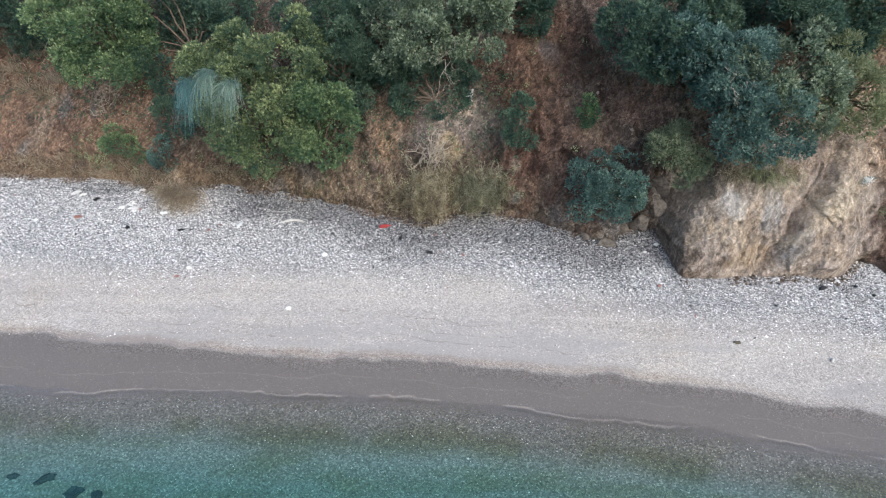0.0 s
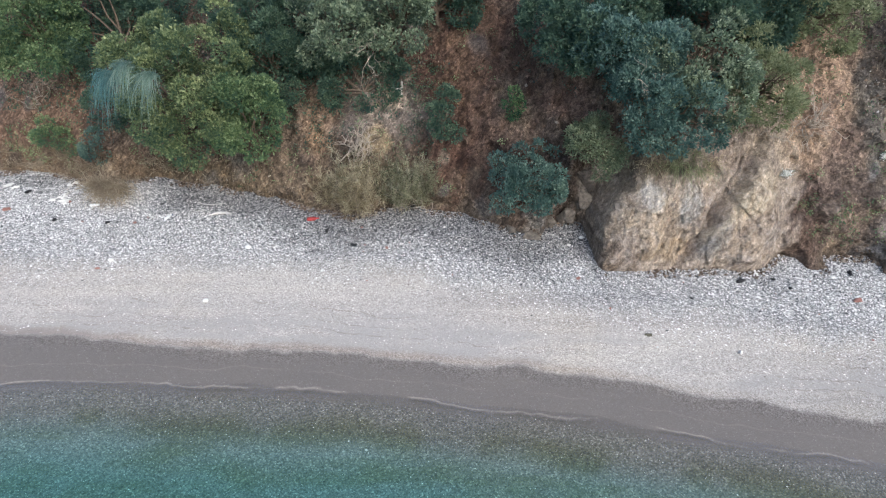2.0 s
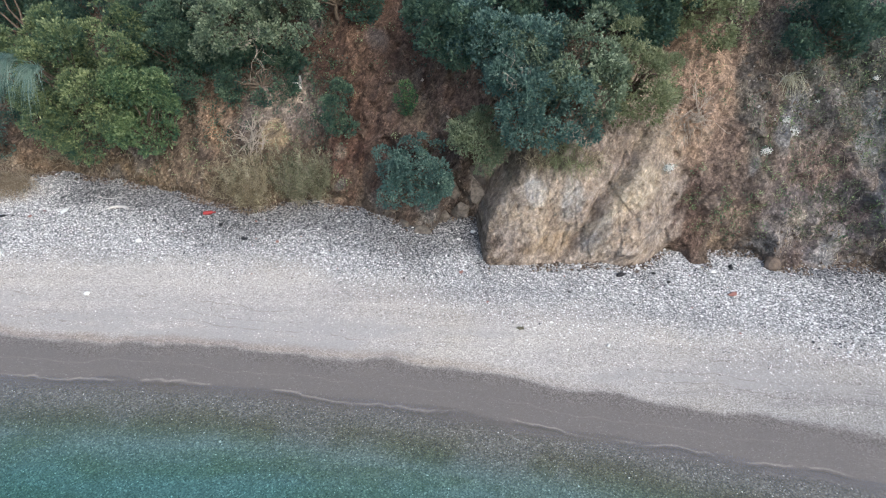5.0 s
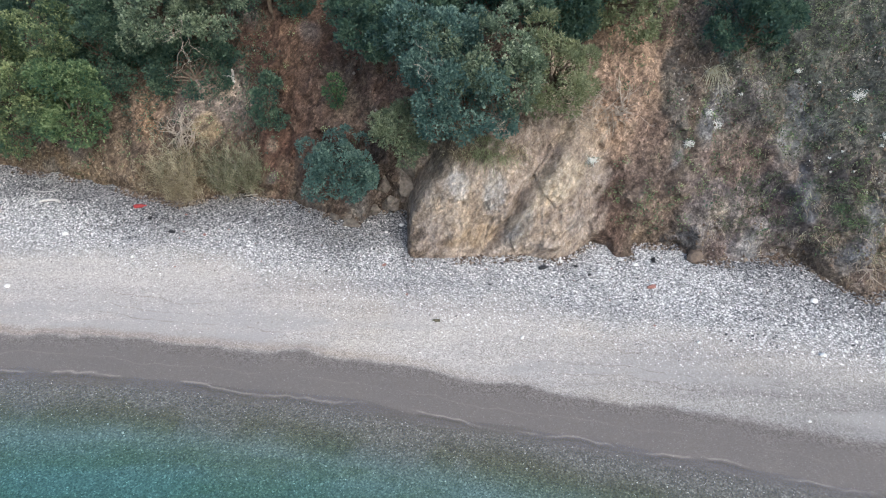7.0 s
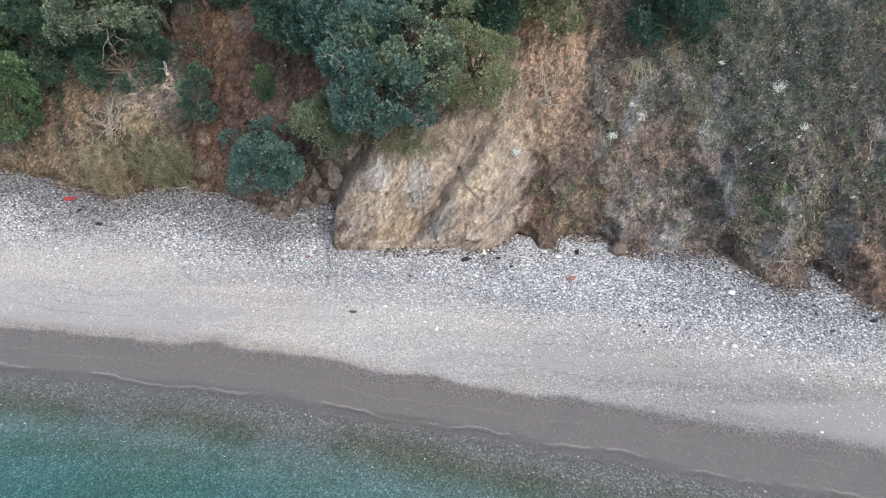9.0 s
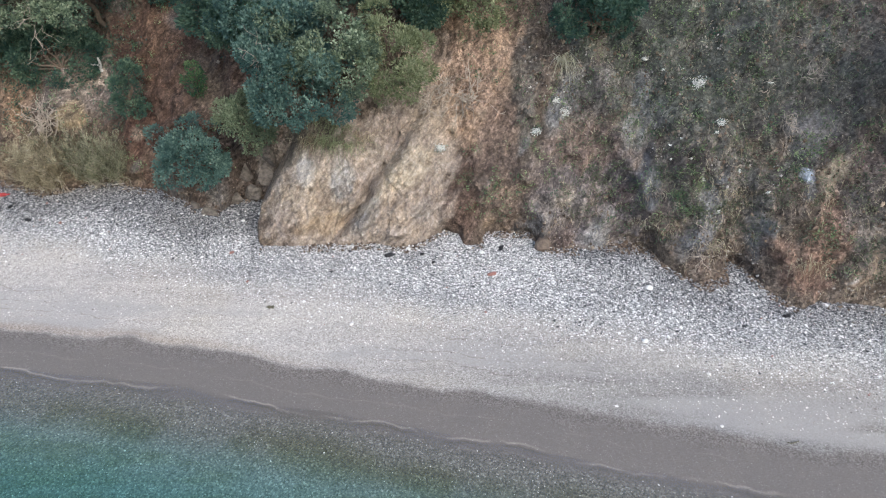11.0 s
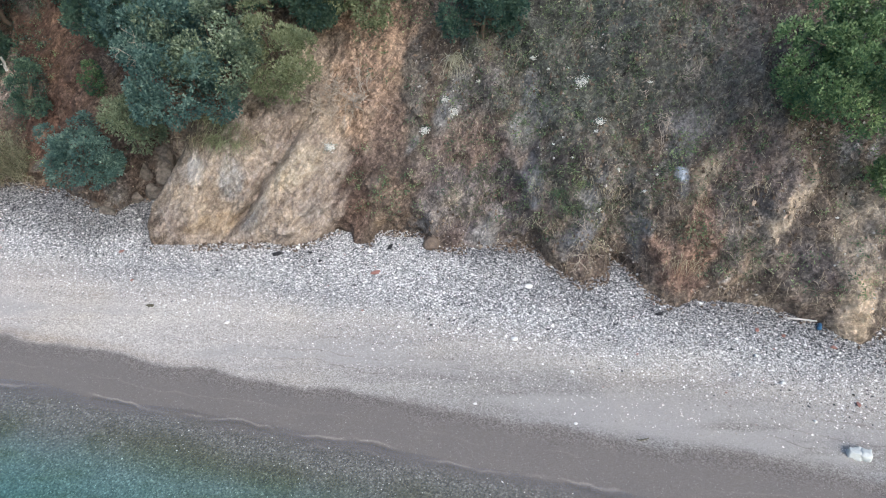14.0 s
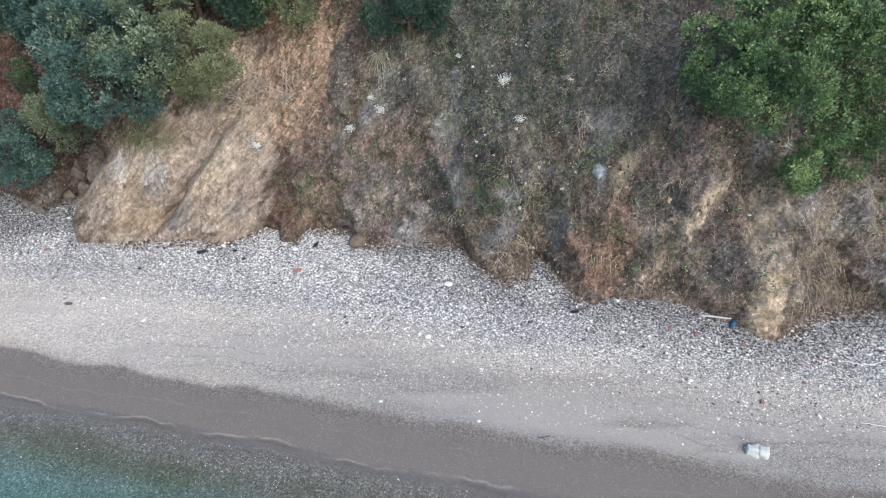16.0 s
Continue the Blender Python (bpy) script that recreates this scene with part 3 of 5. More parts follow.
patch(-14, 3.7, 6.5, 3.4, (0.20, 0.127, 0.088))
patch(-12.6, 4.3, 1.0, 0.6, (0.27, 0.20, 0.155), 0.7)
patch(-13, 1.6, 6, 0.8, (0.22, 0.152, 0.10))
patch(-6, 1.7, 5, 0.6, (0.18, 0.13, 0.085))
patch(2.0, 4.6, 2.2, 3.4, (0.105, 0.064, 0.048))
patch(1.9, 5.6, 0.8, 1.6, (0.16, 0.098, 0.066), 1, None, 0.5, 0.4)
patch(1.3, 2.6, 0.8, 1.2, (0.12, 0.068, 0.05), 0.9)
patch(3.0, 4.1, 1.2, 1.0, (0.13, 0.088, 0.067), 0.6)
patch(4.9, 4.6, 0.9, 0.7, (0.24, 0.15, 0.11), 0.9)
patch(4.4, 2.6, 1.0, 1.4, (0.10, 0.074, 0.06), 0.9)
patch(-2.7, 3.4, 0.8, 0.9, (0.25, 0.165, 0.11))
patch(-0.6, 3.9, 1.6, 1.0, (0.25, 0.20, 0.165))
patch(-0.5, 4.25, 0.35, 0.3, (0.42, 0.33, 0.25), 0.8)
patch(-0.9, 3.2, 0.5, 0.35, (0.40, 0.30, 0.18), 0.8)
patch(-1.5, 2.0, 3.5, 0.8, (0.20, 0.145, 0.10))
ROCK = (0.41, 0.33, 0.267)
patch(8.5, 2.5, 3.1, 2.1, ROCK, 1, 1.0, 0.25, 0.25)
# the rock's left face, with some of its shade painted on
patch(6.0, 2.6, 0.5, 1.0, (0.30, 0.255, 0.21), 0.4, 1.0, 0.5, 0.4)
patch(5.3, 2.4, 0.3, 0.5, (0.28, 0.245, 0.21), 0.8, 1.0)
patch(6.75, 2.85, 0.34, 0.4, (0.62, 0.56, 0.50), 0.9, 1.0)
patch(7.3, 2.3, 1.3, 0.8, (0.40, 0.315, 0.235), 0.6, 1.0)
patch(7.75, 2.75, 0.32, 0.62, (0.42, 0.395, 0.37), 0.75, 1.0, 0.5, 0.1)
patch(8.25, 1.75, 0.22, 0.35, (0.33, 0.30, 0.27), 0.8, 1.0, 0.5, 0.6)
patch(9.5, 3.1, 0.7, 0.7, (0.50, 0.41, 0.30), 0.8, 1.0, 0.5, 0.6)
patch(9.6, 2.2, 0.9, 0.7, (0.44, 0.34, 0.255), 0.7, 1.0)
patch(6.9, 3.75, 1.0, 0.4, (0.15, 0.122, 0.092), 0.85, 0.3)
patch(6.2, 3.3, 0.3, 0.4, (0.16, 0.135, 0.11), 0.8, 0.5)
patch(7.3, 1.6, 0.9, 0.35, (0.42, 0.31, 0.205), 0.7, 1.0)
patch(7.2, 2.3, 0.3, 0.35, (0.27, 0.205, 0.155), 0.6, 1.0)
patch(8.55, 1.95, 0.14, 0.6, (0.27, 0.235, 0.20), 0.7, 1.0, 0.5, 0.6)
patch(9.95, 2.0, 0.4, 0.45, (0.27, 0.235, 0.21), 0.7, 1.0)
# pale strip along the groove's lip, a highlight painted on the ridge
patch(8.75, 2.5, 0.06, 0.7, (0.60, 0.50, 0.38), 0.8, 1.0, 0.5, 0.85)
patch(10.0, 4.5, 1.6, 1.3, (0.40, 0.315, 0.24), 1.0, 0.6)
patch(11.2, 5.6, 1.15, 2.4, (0.40, 0.272, 0.19), 1.0, 0.2)
patch(11.8, 3.7, 0.6, 1.2, (0.26, 0.18, 0.135), 0.9)
patch(12.6, 4.7, 0.35, 1.4, (0.155, 0.13, 0.105))
patch(11.05, 2.0, 0.6, 1.3, (0.12, 0.08, 0.062), 1, 0.0)
patch(11.9, 2.6, 0.7, 1.2, (0.185, 0.135, 0.105), 0.9)
patch(11.7, 1.6, 0.25, 0.25, (0.25, 0.18, 0.125), 0.9)
patch(14.3, 2.6, 1.7, 1.6, (0.185, 0.145, 0.125))
patch(14.05, 3.6, 0.75, 0.6, (0.21, 0.14, 0.108), 0.95)
patch(13.65, 4.25, 0.5, 0.4, (0.29, 0.25, 0.21), 0.85)
patch(13.6, 2.15, 0.8, 0.55, (0.20, 0.165, 0.14), 0.8)
patch(15.05, 2.5, 0.5, 0.7, (0.145, 0.118, 0.112), 0.9)
patch(17.2, 6.0, 3.6, 2.6, (0.118, 0.112, 0.09), 0.95)
patch(15.5, 4.0, 0.5, 0.4, (0.38, 0.335, 0.28), 0.85, 0.8)
patch(15.6, 3.35, 0.22, 0.6, (0.085, 0.082, 0.085), 0.9, 1.0, 0.5, 0.45)
patch(15.75, 2.95, 0.25, 0.5, (0.25, 0.25, 0.24), 0.9, 1.0, 0.5, 0.35)
patch(14.4, 5.0, 0.8, 0.4, (0.21, 0.18, 0.15), 0.8)
patch(17.2, 3.4, 1.3, 1.3, (0.15, 0.132, 0.108), 0.9)
patch(18.2, 2.3, 0.26, 0.6, (0.23, 0.232, 0.22), 0.7, 1.0)
patch(19.15, 4.5, 0.45, 0.5, (0.27, 0.25, 0.23), 0.6, 0.6)
patch(19.65, 3.8, 0.3, 0.55, (0.42, 0.325, 0.215), 0.9, 1.0, 0.5, 0.5)
patch(20.3, 3.4, 1.1, 1.6, (0.135, 0.112, 0.096), 0.9)
patch(18.6, 2.1, 0.4, 0.4, (0.27, 0.165, 0.112), 0.8)
patch(19.1, 1.6, 0.5, 0.5, (0.25, 0.155, 0.11), 0.9)
patch(21.7, 2.4, 0.6, 0.7, (0.135, 0.11, 0.095), 0.9)
patch(20.6, 2.0, 0.16, 0.5, (0.38, 0.29, 0.22), 0.7, 0.6, 0.5, 0.8)
patch(20.05, 1.85, 0.12, 0.3, (0.36, 0.25, 0.175), 0.85, 0.6, 0.5, 0.3)
patch(21.35, 3.45, 0.25, 0.8, (0.36, 0.275, 0.195), 0.85, 0.6, 0.5, 0.7)
patch(22.65, 3.4, 0.4, 1.1, (0.26, 0.21, 0.15), 0.8, 0.4)
patch(22.42, 1.8, 0.3, 1.0, (0.42, 0.315, 0.225), 1.0, 0.7, 0.5, 0.15)
patch(25.0, 3.0, 2.2, 2.4, (0.21, 0.165, 0.125), 0.8)
SOILS = ((0.25, 0.235, 0.22), (0.085, 0.068, 0.058), (0.30, 0.235, 0.175), (0.20, 0.185, 0.17), (0.14, 0.095, 0.074))
for _ in range(190):                                      # crumbling stone, fresh scars and dark earth
    px_, pz_, size_ = rng.uniform(12.4, 30), 1.2 + 6.3 * rng.random() ** 1.2, rng.uniform(0.1, 0.36)
    patch(px_, pz_, size_, size_ * rng.uniform(0.8, 2.0), SOILS[rng.integers(0, 5)], rng.uniform(0.35, 0.8), None, 0.6, rng.uniform(0.2, 0.9))
for _ in range(60):
    px_, pz_, size_ = rng.uniform(-18, 5), 1.2 + 6.0 * rng.random(), rng.uniform(0.12, 0.5)
    patch(px_, pz_, size_, size_ * rng.uniform(0.8, 1.8), SOILS[rng.integers(1, 5)], rng.uniform(0.3, 0.7), None, 0.6, rng.uniform(-0.3, 0.5))
patch(22.6, 2.8, 0.5, 1.3, (0.36, 0.28, 0.205), 0.85, 0.6, 0.5, 0.2)
patch(22.55, 1.75, 0.28, 0.8, (0.55, 0.405, 0.275), 1.0, 1.0, 0.35, 0.2)
patch(21.3, 3.4, 0.16, 0.75, (0.46, 0.35, 0.25), 0.85, 0.8, 0.5, 0.75)
patch(20.35, 2.0, 0.14, 0.5, (0.42, 0.30, 0.21), 0.8, 0.8, 0.5, 0.6)
patch(19.3, 2.2, 0.45, 0.9, (0.25, 0.15, 0.10), 0.8, None, 0.5, 0.5)
patch(20.0, 5.6, 2.2, 1.4, (0.13, 0.11, 0.088), 0.7)
patch(21.0, 4.4, 1.1, 0.7, (0.19, 0.14, 0.112), 0.8)
patch(19.3, 4.6, 0.35, 0.5, (0.24, 0.215, 0.19), 0.6, 0.6, 0.5, 0.4)
patch(19.08, 3.73, 0.13, 0.13, (0.46, 0.49, 0.52), 0.9, 1.0)
patch(19.6, 3.75, 0.25, 0.5, (0.42, 0.325, 0.225), 0.9, 1.0, 0.5, 0.5)
patch(14.2, 3.6, 0.8, 0.6, (0.17, 0.118, 0.092), 0.85)
patch(15.4, 4.05, 0.4, 0.3, (0.32, 0.29, 0.25), 0.85, 0.8)
patch(19.4, 2.9, 0.35, 0.7, (0.22, 0.14, 0.10), 0.8, None, 0.5, 0.5)
patch(17.0, 6.2, 2.6, 2.0, (0.095, 0.092, 0.068), 0.6)
TINT *= 1 + smooth(11.8, 14.0, CX)[..., None] * np.array((0.08, 0.13, 0.20))
TINT *= np.array((0.96, 1.0, 1.05))
me = mesh_of("cliff", np.stack([CX, CY, CZ], -1).reshape(-1, 3), grid_faces(len(cx), len(cz)))
put_attr(me, "tint", TINT.reshape(-1, 3))
put_attr(me, "rocky", ROCKY.ravel())
cliff = tagged(part("cliff", me, M_CLIFF), "eroded brown earth cliff with ochre rock faces above the beach", "cliff", kind="structure")


def on_cliff(x, z, out=0.0):
    return (float(x), float(cliff_y(x, z)) - out, float(z))


def on_beach(x, y, up=0.0):
    return (float(x), float(y), float(beach_z(x, y)) + up)
# ---- shapes ----
ICO = bmesh.new()
bmesh.ops.create_icosphere(ICO, subdivisions=1, radius=1.0)
ICO_V = np.array([v.co[:] for v in ICO.verts])
DOME_V = np.array([(math.cos(1.2566 * i), math.sin(1.2566 * i), 0.0) for i in range(5)] + [(0, 0, 1)])          # a stone half sunk in the beach
DOME_F = np.array([(i, (i + 1) % 5, 5) for i in range(5)])
OCT_V = np.array([(1, 0, 0), (0, 1, 0), (-1, 0, 0), (0, -1, 0), (0, 0, 1), (0, 0, -1)], float)
OCT_F = np.array([(0, 1, 4), (1, 2, 4), (2, 3, 4), (3, 0, 4), (1, 0, 5), (2, 1, 5), (3, 2, 5), (0, 3, 5)])
ICO_F = np.array([[v.index for v in f.verts] for f in ICO.faces])
ICO.free()


def unit(v):
    return v / np.maximum(np.linalg.norm(v, axis=-1, keepdims=True), 1e-9)


def pebbles(centres, sizes, flat, r, base_v=ICO_V, base_f=ICO_F):
    """Many small rounded stones as one mesh of islands."""
    n = len(centres)
    m = len(base_v)
    v = base_v[None] * (1 + 0.2 * r.standard_normal((n, m, 1)))
    ax = np.stack([r.uniform(0.7, 1.3, n), r.uniform(0.6, 1.0, n), flat * r.uniform(0.7, 1.2, n)], -1) * sizes[:, None]
    v = v * ax[:, None]
    a = r.uniform(0, 6.283, n)
    c, s = np.cos(a)[:, None], np.sin(a)[:, None]
    v = np.stack([v[..., 0] * c - v[..., 1] * s, v[..., 0] * s + v[..., 1] * c, v[..., 2]], -1) + centres[:, None]
    f = base_f[None] + m * np.arange(n)[:, None, None]
    return v.reshape(-1, 3), f.reshape(-1, 3)


def leaves(at, ahead, side, length, width):
    """One four-cornered leaf at each place."""
    n = len(at)
    l, w = np.broadcast_to(length, n)[:, None], np.broadcast_to(width, n)[:, None]
    v = np.stack([at, at + ahead * l * 0.5 + side * w, at + ahead * l, at + ahead * l * 0.45 - side * w], 1)
    return v.reshape(-1, 3), np.arange(4 * n).reshape(n, 4)


def blades(root, tip_dir, length, width, droop, r, parts=3):
    """Grass blades: tapered strips that bow over."""
    n = len(root)
    side = unit(np.cross(tip_dir, r.standard_normal((n, 3))))
    rows = []
    for k in range(parts + 1):
        t = k / parts
        p = root + tip_dir * (length * t)[:, None] + np.array([0, 0, -1.0]) * (droop * length * t * t)[:, None]
        w = (width * (1 - 0.9 * t))[:, None]
        rows += [p - side * w, p + side * w]
    v = np.stack(rows, 1)
    base = 2 * (parts + 1) * np.arange(n)[:, None]
    f = np.concatenate([base + np.array([[2 * k, 2 * k + 1, 2 * k + 3, 2 * k + 2]]) for k in range(parts)])
    return v.reshape(-1, 3), f


def blade_mesh(name, v, f, r, parts=3):
    me = mesh_of(name, v, f)
    n = len(v) // (2 * (parts + 1))
    put_attr(me, "spray", np.repeat(r.random(n), 2 * (parts + 1)))
    return me


def tubes(lines, sides=5):
    """Tapered branches: each line is a list of (point, radius)."""
    vs, fs, b = [], [], 0
    ring = np.array([[math.cos(6.2832 * i / sides), math.sin(6.2832 * i / sides)] for i in range(sides)])
    for line in lines:
        p = np.array([q[0] for q in line], float)
        rad = np.array([q[1] for q in line])
        d = unit(np.gradient(p, axis=0))
        a = unit(np.cross(d, np.array([0.31, 0.83, 0.47])))
        c = np.cross(d, a)
        v = p[:, None] + rad[:, None, None] * (ring[None, :, :1] * a[:, None] + ring[None, :, 1:] * c[:, None])
        m = len(p)
        vs.append(v.reshape(-1, 3))
        for k in range(m - 1):
            for i in range(sides):
                j = (i + 1) % sides
                fs.append((b + k * sides + i, b + k * sides + j, b + (k + 1) * sides + j, b + (k + 1) * sides + i))
        b += m * sides
    return np.concatenate(vs), np.array(fs)


def bough(a, b, r0, r1, r, wobble=0.12, n=6):
    a, b = np.array(a, float), np.array(b, float)
    l = np.linalg.norm(b - a)
    out = []
    for k in range(n):
        t = k / (n - 1)
        p = a + (b - a) * t + r.standard_normal(3) * wobble * l * 0.35 * math.sin(math.pi * t)
        out.append((p, r0 + (r1 - r0) * t))
    return out


def crown_points(radii, lobes, lobe_r, r, low):
    """A crown as uneven lobes, each set with sprays of leaves; gives leaf places, ways, tones and the lobes' middles."""
    radii = np.array(radii)
    d = unit(r.standard_normal((lobes * 8, 3)))
    d = d[d[:, 2] > low][:lobes]
    k = len(d)
    rough = 0.84 + 0.34 * vnoise(d[:, 0] * 1.7 + radii[0], d[:, 1] * 1.7 + radii[2], d[:, 2] * 1.7)
    deep = np.where(r.random(k) < 0.3, r.uniform(0.45, 0.8, k), 1.0)
    c = d * radii * (rough * deep)[:, None]
    cr = lobe_r * r.uniform(0.65, 1.35, k)
    m = np.maximum(8, (430 * cr ** 1.9 * r.uniform(0.8, 1.2, k)).astype(int))
    lobe = np.repeat(np.arange(k), m)
    q = unit(r.standard_normal((len(lobe), 3)) + 0.9 * d[lobe] + np.array([0, -0.15, 0.45]))
    rad = r.uniform(0.3, 1.1, len(lobe)) ** 0.5
    sp = c[lobe] + q * (cr[lobe] * rad)[:, None] * np.array([1, 1, 0.85])
    tone = 0.2 * r.random(len(lobe)) + 0.24 * r.random(k)[lobe] + 0.34 * np.clip(0.8 * q[:, 2] - 0.4 * q[:, 1], 0, 1) + 0.45 * (rad - 0.55)      # shade painted into the tone: sprays paler up, seaward and outside, darker within
    n = 9
    idx = np.repeat(np.arange(len(lobe)), n)
    way = unit(q[idx] + 0.75 * r.standard_normal((len(idx), 3)) + np.array([0, 0, 0.25]))
    at = sp[idx] + way * (0.085 * r.random(len(idx)) ** 0.5)[:, None]
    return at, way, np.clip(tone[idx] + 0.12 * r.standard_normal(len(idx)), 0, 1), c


def tree(name, at, radii, leaf, label, category="tree", clumps=70, per=0, clump_r=0.36, size=0.075, seed=1, low=-0.8, trunk=0.09, drop=1.0, slim=0.32, root=None, group=""):
    """A woody plant: a bent trunk with limbs that reach into the clumps, and a crown of single leaves. `at` is the crown's middle."""
    r = np.random.default_rng(seed)
    foot_at = np.array(root if root is not None else (at[0], cliff_y(at[0], max(1.2, at[2] - drop)) + 0.05, max(1.2, at[2] - drop)))
    t = thing(name, tuple(foot_at), label, category, group)
    mid = np.array(at) - foot_at
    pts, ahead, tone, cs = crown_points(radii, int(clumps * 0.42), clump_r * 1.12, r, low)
    side = unit(np.cross(ahead, r.standard_normal(ahead.shape) + np.array([0, -0.3, 0.6])))
    side = unit(np.cross(ahead, np.cross(side, ahead) + 0.6 * r.standard_normal(ahead.shape)))
    ln = 0.86 * size * r.uniform(0.6, 1.35, len(pts))
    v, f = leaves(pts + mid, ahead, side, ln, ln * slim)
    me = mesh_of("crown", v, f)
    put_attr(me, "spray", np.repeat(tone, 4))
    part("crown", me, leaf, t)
    fork = mid * 0.55 + r.standard_normal(3) * 0.08
    v, f = tubes([bough((0, 0.1, -0.15), fork, trunk, trunk * 0.7, r)])
    stem = part("trunk", mesh_of("trunk", v, f), M_BARK, t)
    for c in cs[:: max(1, len(cs) // 14)]:
        v, f = tubes([bough(fork, mid + c * 0.92, trunk * 0.5, trunk * 0.1, r)])
        part("limb", mesh_of("limb", v, f), M_BARK, stem)
    return t


def tuft(name, at, n, length, width, leaf, label, category="grass tuft", spread_r=0.15, lean=(0, -0.3, 0.8), fan=0.55, droop=0.35, seed=1, group="", wide=1.0):
    r = np.random.default_rng(seed)
    t = thing(name, at, label, category, group)
    root = np.stack([r.normal(0, spread_r * wide, n), r.normal(0, spread_r * 0.5, n), r.normal(0, spread_r * 0.35, n)], -1)
    d = unit(np.array(lean) + fan * r.standard_normal((n, 3)))
    v, f = blades(root, d, length * r.uniform(0.5, 1.2, n), np.full(n, width), droop * r.uniform(0.5, 1.5, n), r)
    tagged(part("foliage", blade_mesh("foliage", v, f, r), leaf, t), kind="stuff")
    return t


def boulder(name, at, size, material, label, category="stone", seed=1, group="", turn=0.0, rough=0.18, detail=2, kind="", cuts=0):
    bm = bmesh.new()
    bmesh.ops.create_icosphere(bm, subdivisions=detail, radius=1.0)
    for v in bm.verts:
        p = v.co * 1.3 + Vector((seed * 3.1, seed * 1.7, 0))
        v.co *= 1 + rough * 1.6 * noise.noise(p) + rough * 0.6 * noise.noise(p * 2.7)
        v.co = Vector((v.co.x * size[0], v.co.y * size[1], v.co.z * size[2]))
    r = random.Random(seed)
    for _ in range(cuts):                                 # broken flat sides
        n = Vector((r.uniform(-1, 1), r.uniform(-1, 1), r.uniform(-0.4, 1))).normalized()
        reach = r.uniform(0.5, 0.72) * max(v.co.dot(n) for v in bm.verts)
        for v in bm.verts:
            v.co -= n * max(0.0, v.co.dot(n) - reach)
    for f in bm.faces:
        f.smooth = detail > 2 and not cuts
    ob = part(name, bm, material)
    ob.matrix_world = pose(*at, 0, 0, turn)
    return tagged(ob, label, category, group, kind)


# ---- shingle ----
def scatter_stones(name, n, s_lo, s_hi, size, material, label, seed, power=1.0, mask=None):
    r = np.random.default_rng(seed)
    x = r.uniform(-19.5, 31, n)
    s = s_lo + (s_hi - s_lo) * r.random(n) ** power
    y = shore(x) + s
    keep = y < foot(x) + 0.35
    if mask is not None:
        keep &= mask(x, y, s, r)
    x, y = x[keep], y[keep]
    sz = size * np.exp(r.normal(0, 0.3, len(x)))
    z = beach_z(x, y) - 0.04 * sz
    v, f = pebbles(np.stack([x, y, z], -1), sz * 1.08, 0.8, r, DOME_V, DOME_F)
    me = mesh_of(name, v, f, flat=False)
    back = foot(x) - y                                    # dark stones in patches; under the cliff its shade is painted into them
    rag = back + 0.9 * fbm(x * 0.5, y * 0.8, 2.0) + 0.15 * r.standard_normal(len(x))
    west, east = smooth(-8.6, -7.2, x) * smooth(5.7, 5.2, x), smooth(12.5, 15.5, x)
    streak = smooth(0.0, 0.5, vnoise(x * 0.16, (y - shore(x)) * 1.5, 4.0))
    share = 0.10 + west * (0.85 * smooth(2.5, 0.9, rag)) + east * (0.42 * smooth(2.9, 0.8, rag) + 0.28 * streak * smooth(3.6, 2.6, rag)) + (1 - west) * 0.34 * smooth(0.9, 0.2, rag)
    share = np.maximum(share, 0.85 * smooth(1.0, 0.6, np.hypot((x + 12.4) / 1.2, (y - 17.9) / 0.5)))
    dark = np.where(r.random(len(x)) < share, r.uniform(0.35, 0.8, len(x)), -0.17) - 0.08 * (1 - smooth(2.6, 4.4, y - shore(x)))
    put_attr(me, "damp_shade", np.repeat(dark, 6))
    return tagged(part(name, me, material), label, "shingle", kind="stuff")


scatter_stones("cobbles", 120000, 3.0, 8.4, 0.0205, M_COBBLE, "loose grey and white cobbles below the cliff", 3, 0.9,
               lambda x, y, s, r: s + 0.7 * vnoise(x * 0.5, y * 0.9, 1.0) > 3.3 + 0.5 * smooth(6.0, 0.0, x) + 1.6 * r.random(len(x)) ** 2)
scatter_stones("small_cobbles", 100000, 2.1, 7.0, 0.0155, M_COBBLE, "small grey and white cobbles on the upper beach", 6, 1.0,
               lambda x, y, s, r: s + 0.6 * vnoise(x * 0.6, y * 0.6, 1.0) > 2.3 + 0.6 * smooth(6.0, 0.0, x) + 1.8 * r.random(len(x)) ** 1.5)
scatter_stones("pebbles", 34000, 1.4, 5.4, 0.0125, M_PEBBLE, "fine tan and pale pebbles on the open beach", 4, 0.8)
scatter_stones("sea_bed_pebbles", 9000, -4.0, -0.2, 0.010, M_PEBBLE, "small stones on the sea bed under clear water", 5, 1.0,
               lambda x, y, s, r: r.random(len(x)) < 0.8)

# clods and small stones lodged in the face
r = np.random.default_rng(11)
n = 12000
x, z = np.where(r.random(n) < 0.62, r.uniform(11, 30, n), r.uniform(-18, 31, n)), 1.1 + 7.0 * r.random(n) ** 1.3
keep = (fbm(x * 0.5, z * 0.6, 4.0) > -0.15) & ~((x > 5) & (x < 12.3))
x, z = x[keep], z[keep]
sz = np.minimum(0.055, 0.024 * np.exp(r.normal(0, 0.6, len(x))))
v, f = pebbles(np.stack([x, cliff_y(x, z), z], -1), sz, 1.1, r, OCT_V, OCT_F)
tagged(part("clods", mesh_of("clods", v, f, flat=True), M_CLOD), "small stones and clods lodged in the earth face", "clods", kind="stuff")


